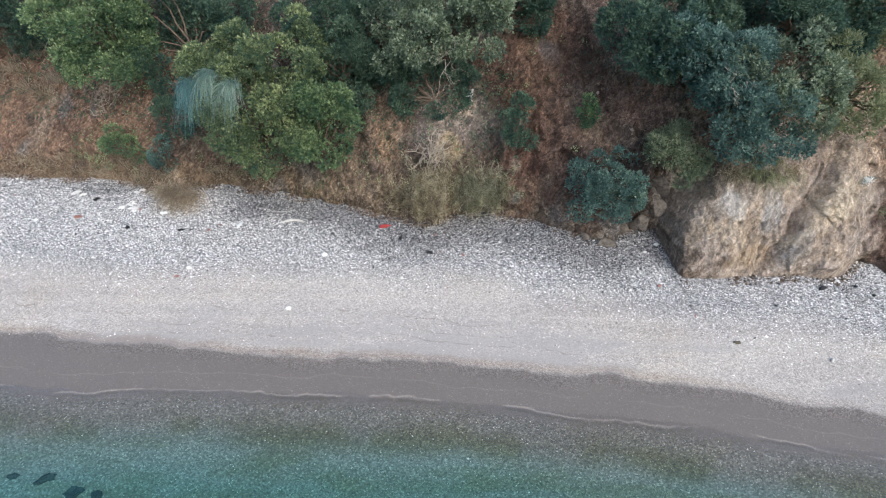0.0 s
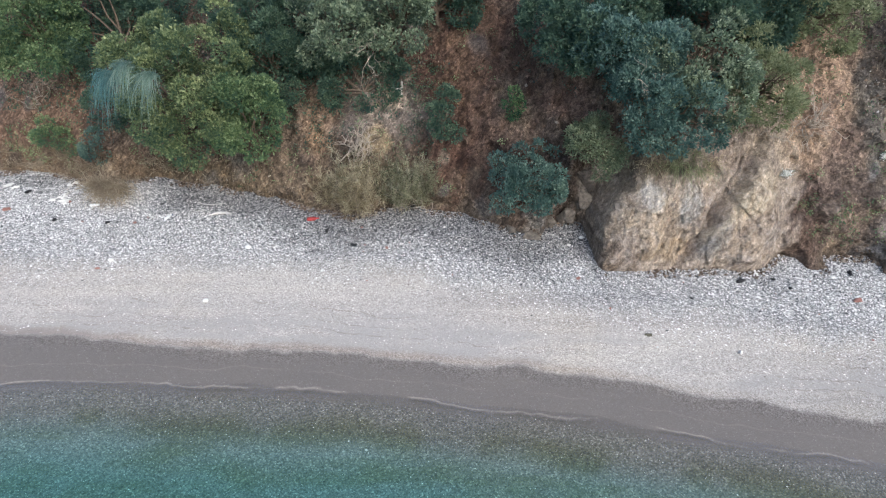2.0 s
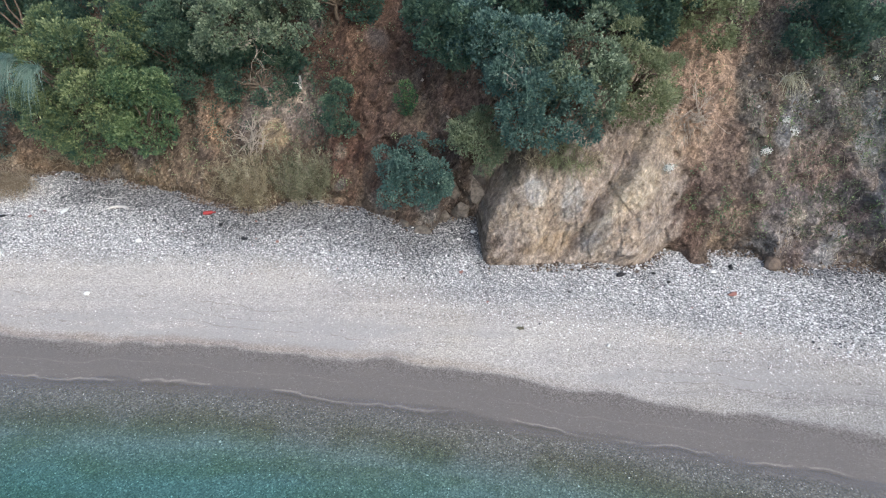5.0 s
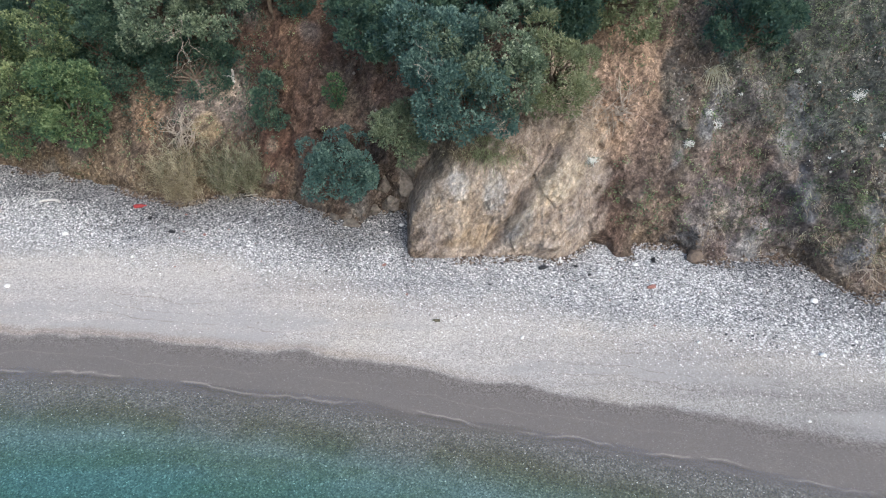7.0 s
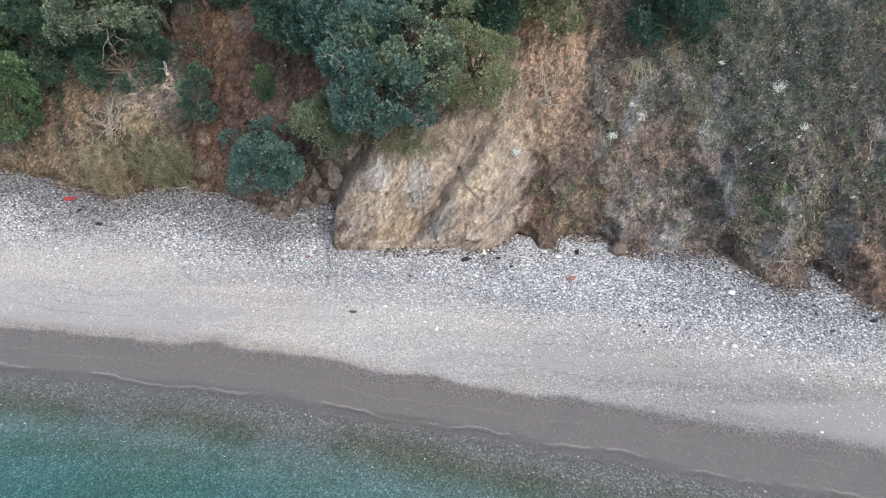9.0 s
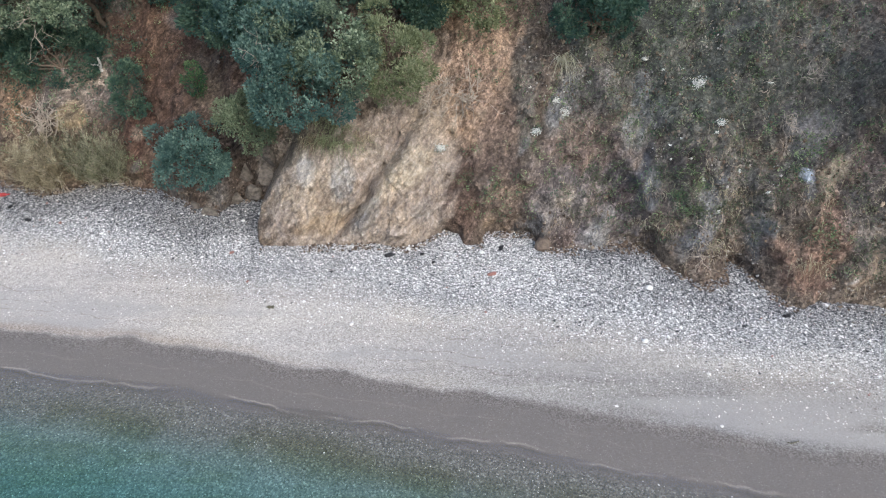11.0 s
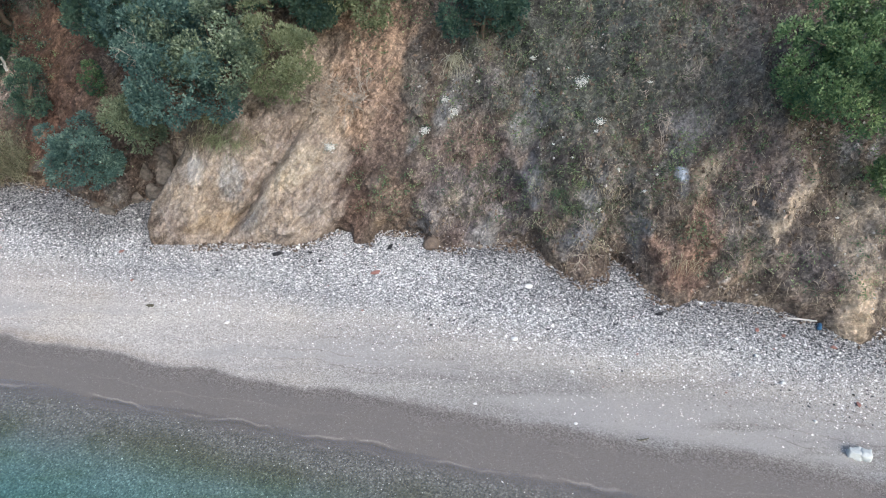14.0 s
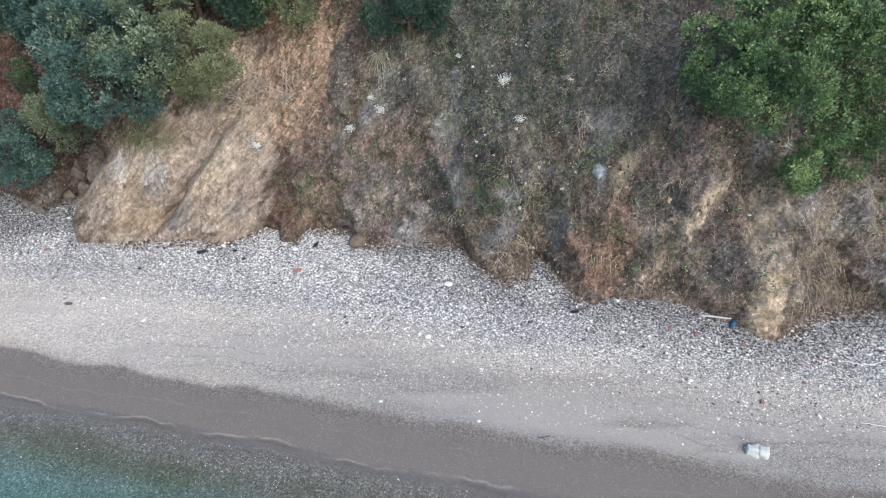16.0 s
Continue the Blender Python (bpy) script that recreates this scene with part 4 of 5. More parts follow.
# pale flakes of broken stone over the eastern face
r = np.random.default_rng(14)
n = 9000
x, z = r.uniform(12.3, 28, n), 1.3 + 5.2 * r.random(n)
keep = fbm(x * 0.8, z * 0.8, 21.0, 4) > 0.02 + 0.25 * r.random(n)
x, z = x[keep], z[keep]
sz = np.minimum(0.05, 0.017 * np.exp(r.normal(0, 0.5, len(x))))
v, f = pebbles(np.stack([x, cliff_y(x, z) - 0.3 * sz, z], -1), sz, 0.9, r, OCT_V, OCT_F)
tagged(part("rock_flakes", mesh_of("rock_flakes", v, f, flat=True), M_FLAKE), "pale flakes of broken stone in the earth face", "stones", kind="stuff")

# talus: crumbled earth along the cliff foot
n = 16000
x = r.uniform(-18, 31, n)
y = foot(x) - 0.42 * r.random(n) ** 2.2 + 0.12
keep = fbm(x * 1.1, 2.0, 8.0) + 0.25 > 0.5 * r.random(n)
x, y = x[keep], y[keep]
sz = np.minimum(0.055, 0.026 * np.exp(r.normal(0, 0.5, len(x))))
v, f = pebbles(np.stack([x, y, beach_z(x, y) + 0.3 * sz], -1), sz, 0.75, r, OCT_V, OCT_F)
me = mesh_of("talus", v, f, flat=True)
tagged(part("talus", me, M_CLOD), "crumbled brown earth along the cliff foot", "earth", kind="stuff")


# ---- grass and litter over the face ----
def face_grass(name, n, leaf, label, seed, where, length, width, droop=0.5, out=0.55):
    r = np.random.default_rng(seed)
    x, z = r.uniform(-18, 31, n), 1.15 + 7.2 * r.random(n)
    dense = where(x, z)
    keep = (dense > 0.02) & (dense + 0.35 * fbm(x * 1.3, z * 1.3, seed) > r.random(n))
    x, z = x[keep], z[keep]
    root = np.stack([x, cliff_y(x, z) + 0.01, z], -1)
    d = unit(np.array([0, -out, 0.65]) + 0.5 * r.standard_normal((len(x), 3)))
    v, f = blades(root, d, length * r.uniform(0.4, 1.3, len(x)), np.full(len(x), width), droop * r.uniform(0.4, 1.8, len(x)), r)
    return tagged(part(name, blade_mesh(name, v, f, r), leaf), label, "grass", kind="stuff")


def box(x, z, x0, x1, z0, z1, e=0.6):
    return smooth(x0 - e, x0 + e, x) * (1 - smooth(x1 - e, x1 + e, x)) * smooth(z0 - e, z0 + e, z) * (1 - smooth(z1 - e, z1 + e, z))


face_grass("dry_grass", 60000, L_STRAW, "dry straw-coloured grass hanging on the cliff", 21,
           lambda x, z: 0.75 * box(x, z, -18, -7, 0.6, 1.6, 0.3) + 0.15 * box(x, z, -18, -13.5, 3.4, 5, 0.4) + 0.45 * box(x, z, -7, 1, 0.6, 2.2, 0.4) + 0.3 * box(x, z, 15.6, 31, 0.8, 3.6) + 0.16 * box(x, z, 12.0, 31, 1.5, 7) - 0.12, 0.30, 0.0065, 0.9)
face_grass("withered_grass", 38000, L_FEATHER, "withered grey-brown grass on the cliff", 22,
           lambda x, z: 0.5 * box(x, z, 13, 31, 1.4, 9) + 0.3 * box(x, z, -8, -1.5, 1.4, 6) + 0.2 * box(x, z, -18, -10, 3.6, 7) - 0.1, 0.22, 0.0065, 0.7)
face_grass("matted_straw", 9000, L_STRAW, "thin matted straw clinging to the ochre rock", 27,
           lambda x, z: 0.25 * box(x, z, 5.8, 11.2, 1.5, 3.6, 0.5), 0.10, 0.004, 0.3, 0.35)
face_grass("green_grass", 30000, L_BROOM, "short green herbs on the earth face", 23,
           lambda x, z: 0.55 * box(x, z, 15.5, 20, 2.6, 9) + 0.3 * box(x, z, 13, 31, 4.5, 9) - 0.12, 0.12, 0.006, 0.4)


def scrub(name, n, leaf, label, seed, where, size):
    """Low cushions of small leaves over the face."""
    r = np.random.default_rng(seed)
    x, z = r.uniform(-18, 31, n), 1.3 + 7.2 * r.random(n)
    dense = where(x, z)
    keep = (dense > 0.05) & (dense + 0.9 * fbm(x * 0.9, z * 0.9, seed, 4) > 0.15 + 0.5 * r.random(n))
    x, z = x[keep], z[keep]
    k = 26
    at = np.repeat(np.stack([x, cliff_y(x, z) - 0.02, z], -1), k, 0) + r.normal(0, 1, (len(x) * k, 3)) * np.array([0.085, 0.05, 0.075])
    d = unit(np.array([0, -0.6, 0.5]) + 0.8 * r.standard_normal(at.shape))
    side = unit(np.cross(d, r.standard_normal(at.shape)))
    ln = size * r.uniform(0.5, 1.4, len(at))
    v, f = leaves(at, d, side, ln, ln * 0.28)
    me = mesh_of(name, v, f)
    put_attr(me, "spray", np.repeat(r.random(len(x)), 4 * k))
    return tagged(part(name, me, leaf), label, "scrub", kind="stuff")


scrub("low_scrub", 9000, L_SCRUB, "low grey-green scrub on the cliff", 24, lambda x, z: 0.62 * box(x, z, 13.5, 20.5, 2.0, 9.5) + 0.25 * box(x, z, 19, 31, 3.0, 9), 0.055)
scrub("green_herbs", 5000, L_GREEN, "patches of fresh green herbs on the cliff", 25, lambda x, z: 0.3 * box(x, z, 11, 31, 2.0, 9.5) + 0.25 * box(x, z, -18, 4, 1.8, 8), 0.055)
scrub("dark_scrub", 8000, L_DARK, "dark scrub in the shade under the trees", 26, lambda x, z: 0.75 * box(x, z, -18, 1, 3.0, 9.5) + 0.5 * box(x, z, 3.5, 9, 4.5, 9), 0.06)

# ---- trees and bushes ----
OAK = "bushy evergreen tree with yellow-green leaves at the cliff foot"
tree("evergreen_oak", (-6.4, 17.3, 4.75), (2.2, 1.3, 2.7), L_OLIVE, OAK, clumps=150, clump_r=0.41, size=0.088, seed=31, trunk=0.13, drop=2.6)
tree("evergreen_oak", (-4.75, 16.9, 3.75), (0.85, 0.7, 1.35), L_GREEN, "fresh green tree leaning out of a larger one", clumps=40, clump_r=0.42, size=0.095, seed=30, trunk=0.08, drop=1.6)
tree("evergreen_oak", (-11.8, 19.3, 6.2), (1.4, 1.2, 1.8), L_GREEN, "bushy green tree on the dry earth slope", clumps=80, clump_r=0.45, size=0.095, seed=32, drop=1.6)
tree("olive_tree", (-2.05, 17.7, 6.8), (1.25, 1.0, 1.5), L_GREY, "silvery olive tree overhanging the cliff", clumps=100, clump_r=0.25, size=0.095, seed=33, drop=1.5)
tree("olive_tree", (-0.25, 17.8, 7.05), (1.25, 1.0, 1.4), L_GREY, "silvery olive tree with bare grey branches", clumps=90, clump_r=0.25, size=0.095, seed=34, drop=1.6)
tree("mastic_tree", (-3.9, 19.4, 6.0), (2.2, 1.2, 2.2), L_DARK, "dark green tree in shade on the slope", clumps=70, clump_r=0.48, size=0.095, seed=35, drop=1.8)
# this one is added to darken a gap that holds only shade
tree("mastic_tree", (-4.2, 18.5, 5.5), (1.0, 0.8, 1.6), L_DARK, "dark green tree added to fill the shaded gap behind the oaks", clumps=60, clump_r=0.4, size=0.085, seed=28, drop=1.6)
tree("mastic_tree", (-9.4, 20.2, 6.2), (1.8, 1.2, 2.0), L_DARK, "dark green tree behind the dry slope", clumps=70, clump_r=0.48, size=0.095, seed=36, drop=1.8)
tree("mastic_tree", (0.9, 19.8, 7.3), (1.5, 1.2, 1.2), L_DARK, "dark green tree at the head of the red gully", clumps=50, clump_r=0.45, size=0.095, seed=37, drop=1.4)
tree("mastic_tree", (-1.4, 18.3, 4.7), (1.7, 0.6, 0.8), L_DARK, "dark green undergrowth below the olive trees", "bush", clumps=45, clump_r=0.36, size=0.085, seed=29, drop=0.6)
tree("mastic_tree", (4.9, 16.7, 6.9), (1.7, 1.3, 1.4), L_DARK, "green tree above the red gully", clumps=75, clump_r=0.42, size=0.095, seed=38, drop=1.6)
tree("mastic_bush", (6.85, 14.5, 5.15), (1.3, 0.85, 1.15), L_BLUE, "blue-green mastic bush above the ochre rock", "bush", clumps=55, clump_r=0.36, size=0.085, seed=39, drop=0.9)
tree("olive_tree", (7.5, 14.9, 6.1), (1.35, 0.9, 1.3), L_GREY, "grey-green olive tree above the ochre rock", clumps=85, clump_r=0.29, size=0.09, seed=40, drop=1.2)
tree("mastic_bush", (6.1, 15.4, 6.4), (1.5, 0.9, 1.0), L_BLUE, "blue-green mastic bush among the trees", "bush", clumps=50, clump_r=0.38, size=0.09, seed=41, drop=0.9)
tree("broom_bush", (9.25, 14.85, 5.65), (0.75, 0.5, 1.35), L_BROOM, "dull green drooping broom bush on the rock", "bush", clumps=50, clump_r=0.3, size=0.1, seed=42, drop=0.9, slim=0.16)
tree("mastic_tree", (8.4, 17.2, 7.5), (2.4, 1.2, 1.2), L_DARK, "green tree along the cliff top", clumps=80, clump_r=0.45, size=0.095, seed=43, drop=1.4)
tree("olive_tree", (11.0, 17.0, 7.3), (1.6, 0.9, 0.9), L_BROOM, "olive-green bush along the cliff top", "bush", clumps=60, clump_r=0.38, size=0.09, seed=44, drop=1.0)
tree("mastic_bush", (3.42, 15.0, 3.15), (0.95, 0.7, 1.05), L_BLUE, "bushy blue-green mastic bush at the cliff foot", "bush", clumps=80, clump_r=0.25, size=0.08, seed=45, drop=1.0)
tree("broom_bush", (5.15, 15.0, 4.05), (0.66, 0.6, 1.0), L_DULL, "olive-green bush beside the ochre rock", "bush", clumps=45, clump_r=0.3, size=0.085, seed=46, drop=0.8, slim=0.22)
tree("laurel_bush", (1.2, 17.0, 4.05), (0.36, 0.3, 0.72), L_DARK, "narrow dark green bush on the red soil", "bush", clumps=30, clump_r=0.22, size=0.075, seed=47, drop=0.7)
tree("laurel_bush", (14.35, 16.2, 6.75), (0.95, 0.9, 0.95), L_DARK, "dark green bush on the grassy cliff", "bush", clumps=60, clump_r=0.34, size=0.085, seed=48, drop=0.8)
tree("evergreen_oak", (23.25, 12.4, 6.5), (3.15, 1.5, 1.65), L_HOLM, "broad deep green tree overhanging the cliff", clumps=260, clump_r=0.33, size=0.078, seed=49, trunk=0.12, drop=1.2)
tree("mastic_bush", (22.95, 11.4, 4.35), (0.22, 0.25, 0.75), L_HOLM, "green shoots hanging below the tree", "bush", clumps=24, clump_r=0.22, size=0.08, seed=50, drop=0.3)
tree("mastic_bush", (25.0, 12.2, 5.1), (1.3, 0.8, 0.9), L_HOLM, "green bush at the edge of the cliff", "bush", clumps=45, clump_r=0.34, size=0.085, seed=58, drop=0.6)
tree("mastic_bush", (-11.6, 18.3, 2.8), (0.6, 0.4, 0.4), L_GREEN, "low green bush on the dry slope", "bush", clumps=25, clump_r=0.22, size=0.07, seed=51, drop=0.3)
tree("mastic_bush", (-10.1, 17.9, 2.6), (0.45, 0.3, 0.55), L_BLUE, "small dark bush at the slope's foot", "bush", clumps=22, clump_r=0.2, size=0.07, seed=52, drop=0.4)
tree("mastic_bush", (-9.9, 18.4, 3.7), (0.6, 0.4, 0.6), L_DARK, "small dark bush between the trees", "bush", clumps=25, clump_r=0.24, size=0.075, seed=59, drop=0.4)
tree("mastic_tree", (-16.0, 20.6, 6.4), (2.2, 1.4, 2.0), L_DARK, "dark tree on the upper slope", clumps=60, clump_r=0.48, size=0.095, seed=53, drop=1.6)


def feathery(at, wide, tall, stems, leaf, label, seed):
    """An airy shrub: thin stems fanning up from the root, each feathered with fine twigs."""
    r = np.random.default_rng(seed)
    t = thing("feathery_shrub", at, label, "bush", "feathery shrubs")
    roots, ways, lens, tones, lines = [], [], [], [], []
    for k in range(stems):
        d = unit(np.array([wide / tall * r.normal(0, 0.75), -0.25 + 0.3 * r.standard_normal(), 1.0]))
        length = tall * r.uniform(0.5, 1.08)
        a = np.array([r.normal(0, wide * 0.33), r.normal(0, 0.12), 0.0])
        line = bough(a, a + d * length, 0.008, 0.003, r, 0.25, 6)
        lines.append(line)
        p = np.array([q[0] for q in line])
        m = 60
        u = 0.18 + 0.82 * r.random(m) ** 0.8
        at_ = np.stack([np.interp(u * 5, range(6), p[:, i]) for i in range(3)], -1)
        roots.append(at_ + 0.03 * r.standard_normal((m, 3)))
        ways.append(unit(d + 0.6 * r.standard_normal((m, 3))))
        lens.append(0.25 * (1.25 - u) * r.uniform(0.6, 1.5, m) + 0.05)
        tones.append(np.full(m, r.random()))
    roots, ways, lens, tones = (np.concatenate(q) for q in (roots, ways, lens, tones))
    v, f = blades(roots, ways, lens, np.full(len(roots), 0.0072), np.full(len(roots), 0.25), r, 2)
    me = mesh_of("crown", v, f)
    put_attr(me, "spray", np.repeat(np.clip(tones + 0.15 * r.standard_normal(len(tones)), 0, 1), 6))
    part("crown", me, leaf, t)
    for line in lines[::3]:
        v, f = tubes([line], 4)
        part("stem", mesh_of("stem", v, f), M_TWIG, t)


DUSTY, TAWNY = "dusty green feathery shrub at the cliff foot", "straw-coloured feathery shrub at the cliff foot"
for k, (x, y, wide, tall, stems, green) in enumerate(((-1.95, 15.95, 0.45, 2.0, 60, 0), (-1.5, 15.8, 0.4, 2.25, 70, 0), (-0.45, 16.25, 0.45, 2.3, 75, 1), (0.3, 16.35, 0.5, 2.1, 70, 1), (-2.6, 16.5, 0.6, 1.5, 40, 0), (-1.7, 16.5, 0.5, 2.4, 34, 1), (-0.9, 16.5, 0.4, 1.9, 30, 0))):
    feathery(on_beach(x + 0.25, y + 0.15, 0.02), wide * 1.1, tall * 0.95, int(stems * 0.75), L_DUSTY if green else L_TAWNY, DUSTY if green else TAWNY, 140 + k)
tree("laurel_bush", (3.12, 17.0, 4.45), (0.08, 0.1, 0.34), L_SHADE, "small green bush on red soil", "bush", clumps=14, clump_r=0.18, size=0.07, seed=57, drop=0.3)

# ---- grasses and dead wood ----
for k, (x, z) in enumerate(((-7.85, 5.0), (-7.3, 5.25), (-6.75, 5.0))):
    tuft("reed_clump", (x, 15.95, z + 0.55), 260, 1.0, 0.010, L_REED if k else L_TEAL, ("drooping grey-green" if k else "drooping teal") + " reed blades hanging over the tree", "reeds", 0.11, (-0.05, -0.6, 0.4), 0.17, 1.1, 60 + k, "reeds in the tree")
tuft("grass_tuft", on_cliff(13.6, 5.42), 70, 1.15, 0.014, L_PALE, "pale arching grass tuft on the cliff", "grass tuft", 0.1, (-0.05, -0.6, 0.9), 0.45, 1.15, 64)
for k, (x, y) in enumerate(((-9.55, 17.0), (-9.15, 16.95), (-9.9, 17.2))):
    tuft("grass_tussock", on_beach(x, y, 0.3), 420, 1.05, 0.009, L_STRAW, "dry straw tussock at the foot of the slope", "grass tuft", 0.2, (0.05, -0.5, 0.75), 0.3, 0.75, 66 + k, "tussocks at the slope foot")
for k in range(16):
    x = -17.5 + 0.62 * k + 0.3 * math.sin(k * 5.1)
    tuft("grass_tussock", on_cliff(x, 1.75 + 0.3 * math.sin(k * 2.3)), 200, 0.55, 0.006, L_STRAW, "dry straw grass along the slope foot", "grass tuft", 0.22, (0, -0.4, 0.85), 0.4, 0.5, 80 + k, "dry grass along the slope foot", 1.4)


for k, (x, z) in enumerate(((-16.6, 4.2), (-16.0, 4.5), (-15.5, 4.0), (-14.9, 3.9), (-14.3, 4.3), (-16.3, 5.2), (-15.2, 5.0))):
    tuft("grass_tuft", on_cliff(x, z), 150, 1.0, 0.007, L_STRAW, "tall pale dry grass on the bare earth slope", "grass tuft", 0.2, (0.1, -0.4, 0.8), 0.35, 0.5, 340 + k, "dry grass on the slope")
r = np.random.default_rng(77)
for k in range(22):
    x, z = r.uniform(15.6, 26.5), 1.45 + 2.6 * r.random() ** 1.5
    tuft("dry_stalks", on_cliff(x, z, 0.02), 46, r.uniform(0.16, 0.36), 0.0055, L_STRAW if k % 4 == 0 else L_FEATHER, "bundle of dry stalks hanging down the cliff", "dry grass", 0.2, (r.uniform(-0.4, 0.4), -0.6, -0.15), 0.4, 0.7, 200 + k, "dry stalks on the cliff")


def dead_branches(name, at, n, length, label, seed, radius=0.012, lean=(0, -0.6, 0.5), material=M_TWIG):
    r = np.random.default_rng(seed)
    t = thing(name, at, label, "dead branches")
    lines = []
    for k in range(n):
        d = unit(np.array(lean) + 0.75 * r.standard_normal(3))
        a = r.normal(0, 0.12, 3)
        b = a + d * length * r.uniform(0.5, 1.2)
        main = bough(a, b, radius, radius * 0.25, r, 0.3, 6)
        lines.append(main)
        for j in range(3):
            p = main[r.integers(2, 5)][0]
            lines.append(bough(p, p + unit(d + 0.8 * r.standard_normal(3)) * length * 0.4, radius * 0.5, radius * 0.15, r, 0.3, 4))
    v, f = tubes(lines, 4)
    tagged(part("twig_mass", mesh_of("twig_mass", v, f), material, t), kind="stuff")
    return t


dead_branches("dead_bush", on_cliff(11.1, 4.5, 0.08), 22, 0.9, "bleached dead bush on the cliff face", 91, 0.018)
dead_branches("dead_bush", on_cliff(10.4, 4.6, 0.08), 16, 0.7, "bleached dead twigs on the cliff face", 92, 0.018)
dead_branches("dead_bush", (-1.55, 16.6, 2.9), 16, 1.15, "pale dead stems above the feathery shrubs", 93, 0.024, (0, -0.15, 1.8))
dead_branches("dead_bush", on_cliff(18.4, 5.3), 7, 0.4, "dry grey twigs on the grassy cliff", 94)
dead_branches("dead_bush", on_cliff(-12.6, 3.6), 14, 0.9, "dry grass stems and twigs on the slope", 95, 0.009, (0.3, -0.4, 0.7))
dead_branches("dead_bush", on_cliff(16.8, 1.8), 14, 0.5, "tangle of dry roots at the cliff foot", 96, 0.011, (0, -0.6, -0.5))
dead_branches("dead_bush", (6.1, 14.3, 5.9), 7, 0.55, "bare grey twigs in the bushes", 97)
dead_branches("dead_bush", (-1.0, 17.0, 6.0), 9, 1.0, "bare grey branches hanging from the trees", 98, 0.009, (0, -0.5, -0.6))


dead_branches("dead_bush", on_cliff(16.72, 2.45, 0.02), 8, 0.45, "tangle of pale dry roots hanging on the cliff", 99, 0.008, (0.2, -0.3, -0.9))
dead_branches("dead_bush", on_cliff(9.95, 4.25, 0.05), 12, 0.6, "curled bleached twigs above the ochre rock", 100, 0.019, (0.3, -0.7, 0.1))
for k, (x, z, n, ln) in enumerate(((10.88, 2.69, 60, 0.2), (16.35, 3.0, 120, 0.24), (16.75, 3.2, 120, 0.22), (16.5, 3.5, 80, 0.2), (16.5, 2.75, 80, 0.2), (11.2, 5.0, 40, 0.15), (18.8, 3.6, 70, 0.2))):
    tuft("herb_tuft", on_cliff(x, z, 0.02), n, ln, 0.008, L_GREEN, "fresh green herb tuft on the earth face", "herbs", 0.16, (0, -0.7, 0.6), 0.6, 0.5, 320 + k, "herb tufts on the cliff", 1.2)

for k, (x, z, n) in enumerate(((6.9, 3.6, 150), (7.35, 3.7, 200), (7.8, 3.65, 220), (8.2, 3.75, 160), (7.6, 3.95, 200), (7.1, 4.0, 180))):
    tuft("grass_tuft", on_cliff(x, z, 0.05), n, 0.42, 0.006, L_BROOM if k % 3 else L_TAWNY, "olive-green grass hanging over the top of the ochre rock", "grass tuft", 0.2, (0, -0.6, 0.2), 0.5, 0.7, 360 + k, "grass over the rock", 1.3)

snag = thing("tree_stump", on_cliff(-0.27, 4.35, 0.05), "bleached broken stump on the red slope", "tree stump")
v, f = tubes([bough((0, 0.1, -0.1), (0.08, -0.1, 0.42), 0.06, 0.03, np.random.default_rng(4), 0.2)], 7)
part("trunk", mesh_of("trunk", v, f), M_DRIFT, snag)
v, f = tubes([bough((0.03, 0.0, 0.15), (-0.25, -0.15, 0.25), 0.03, 0.012, np.random.default_rng(5), 0.2)], 6)
part("branch", mesh_of("branch", v, f), M_DRIFT, snag)


def flower_clump(at, size, seed):
    n = int(5 + 10000 * size * size)
    m = int(12 + 400 * size)
    r = np.random.default_rng(seed)
    t = thing("flower_clump", at, "clump of small white flowers on the cliff", "flowers", "white flowers on the cliff")
    p = np.clip(r.normal(0, 0.5, (n, 3)), -1.4, 1.4) * np.array([size, size * 0.5, size * 0.75])
    v, f = pebbles(p - np.array([0, size * 0.5, 0]), np.full(n, 0.014), 0.7, r)
    tagged(part("bloom", mesh_of("bloom", v, f), M_FLOWER, t), kind="stuff")
    root = r.normal(0, size * 0.6, (m, 3)) * np.array([1, 0.3, 0.6])
    v, f = blades(root, unit(np.array([0, -0.6, 0.5]) + 0.5 * r.standard_normal((m, 3))), np.full(m, size * 1.2), np.full(m, 0.006), np.full(m, 0.3), r)
    tagged(part("greenery", blade_mesh("greenery", v, f, r), L_BLUE, t), kind="stuff")


for k, (x, z, size) in enumerate(((16.86, 5.26, 0.17), (17.2, 4.6, 0.11), (17.25, 2.65, 0.07), (13.39, 4.6, 0.10), (13.6, 4.3, 0.14), (12.9, 3.9, 0.14), (10.33, 3.45, 0.14), (15.7, 5.6, 0.08), (16.9, 3.3, 0.06), (14.3, 5.0, 0.06))):
    flower_clump(on_cliff(x, z, 0.03), size, 110 + k)
r = np.random.default_rng(12)
for k in range(9):
    flower_clump(on_cliff(r.uniform(15.9, 18.6), r.uniform(3.3, 5.6), 0.02), r.uniform(0.025, 0.05), 130 + k)
dead_branches("dead_bush", on_cliff(18.75, 4.75, 0.06), 16, 0.6, "grey bundle of dry roots hanging on the cliff", 101, 0.009, (-0.2, -0.4, -1.2))
dead_branches("dead_bush", on_cliff(19.3, 5.6, 0.06), 10, 0.5, "grey dead twigs below the grassy edge", 102, 0.009, (0.1, -0.6, 0.2))

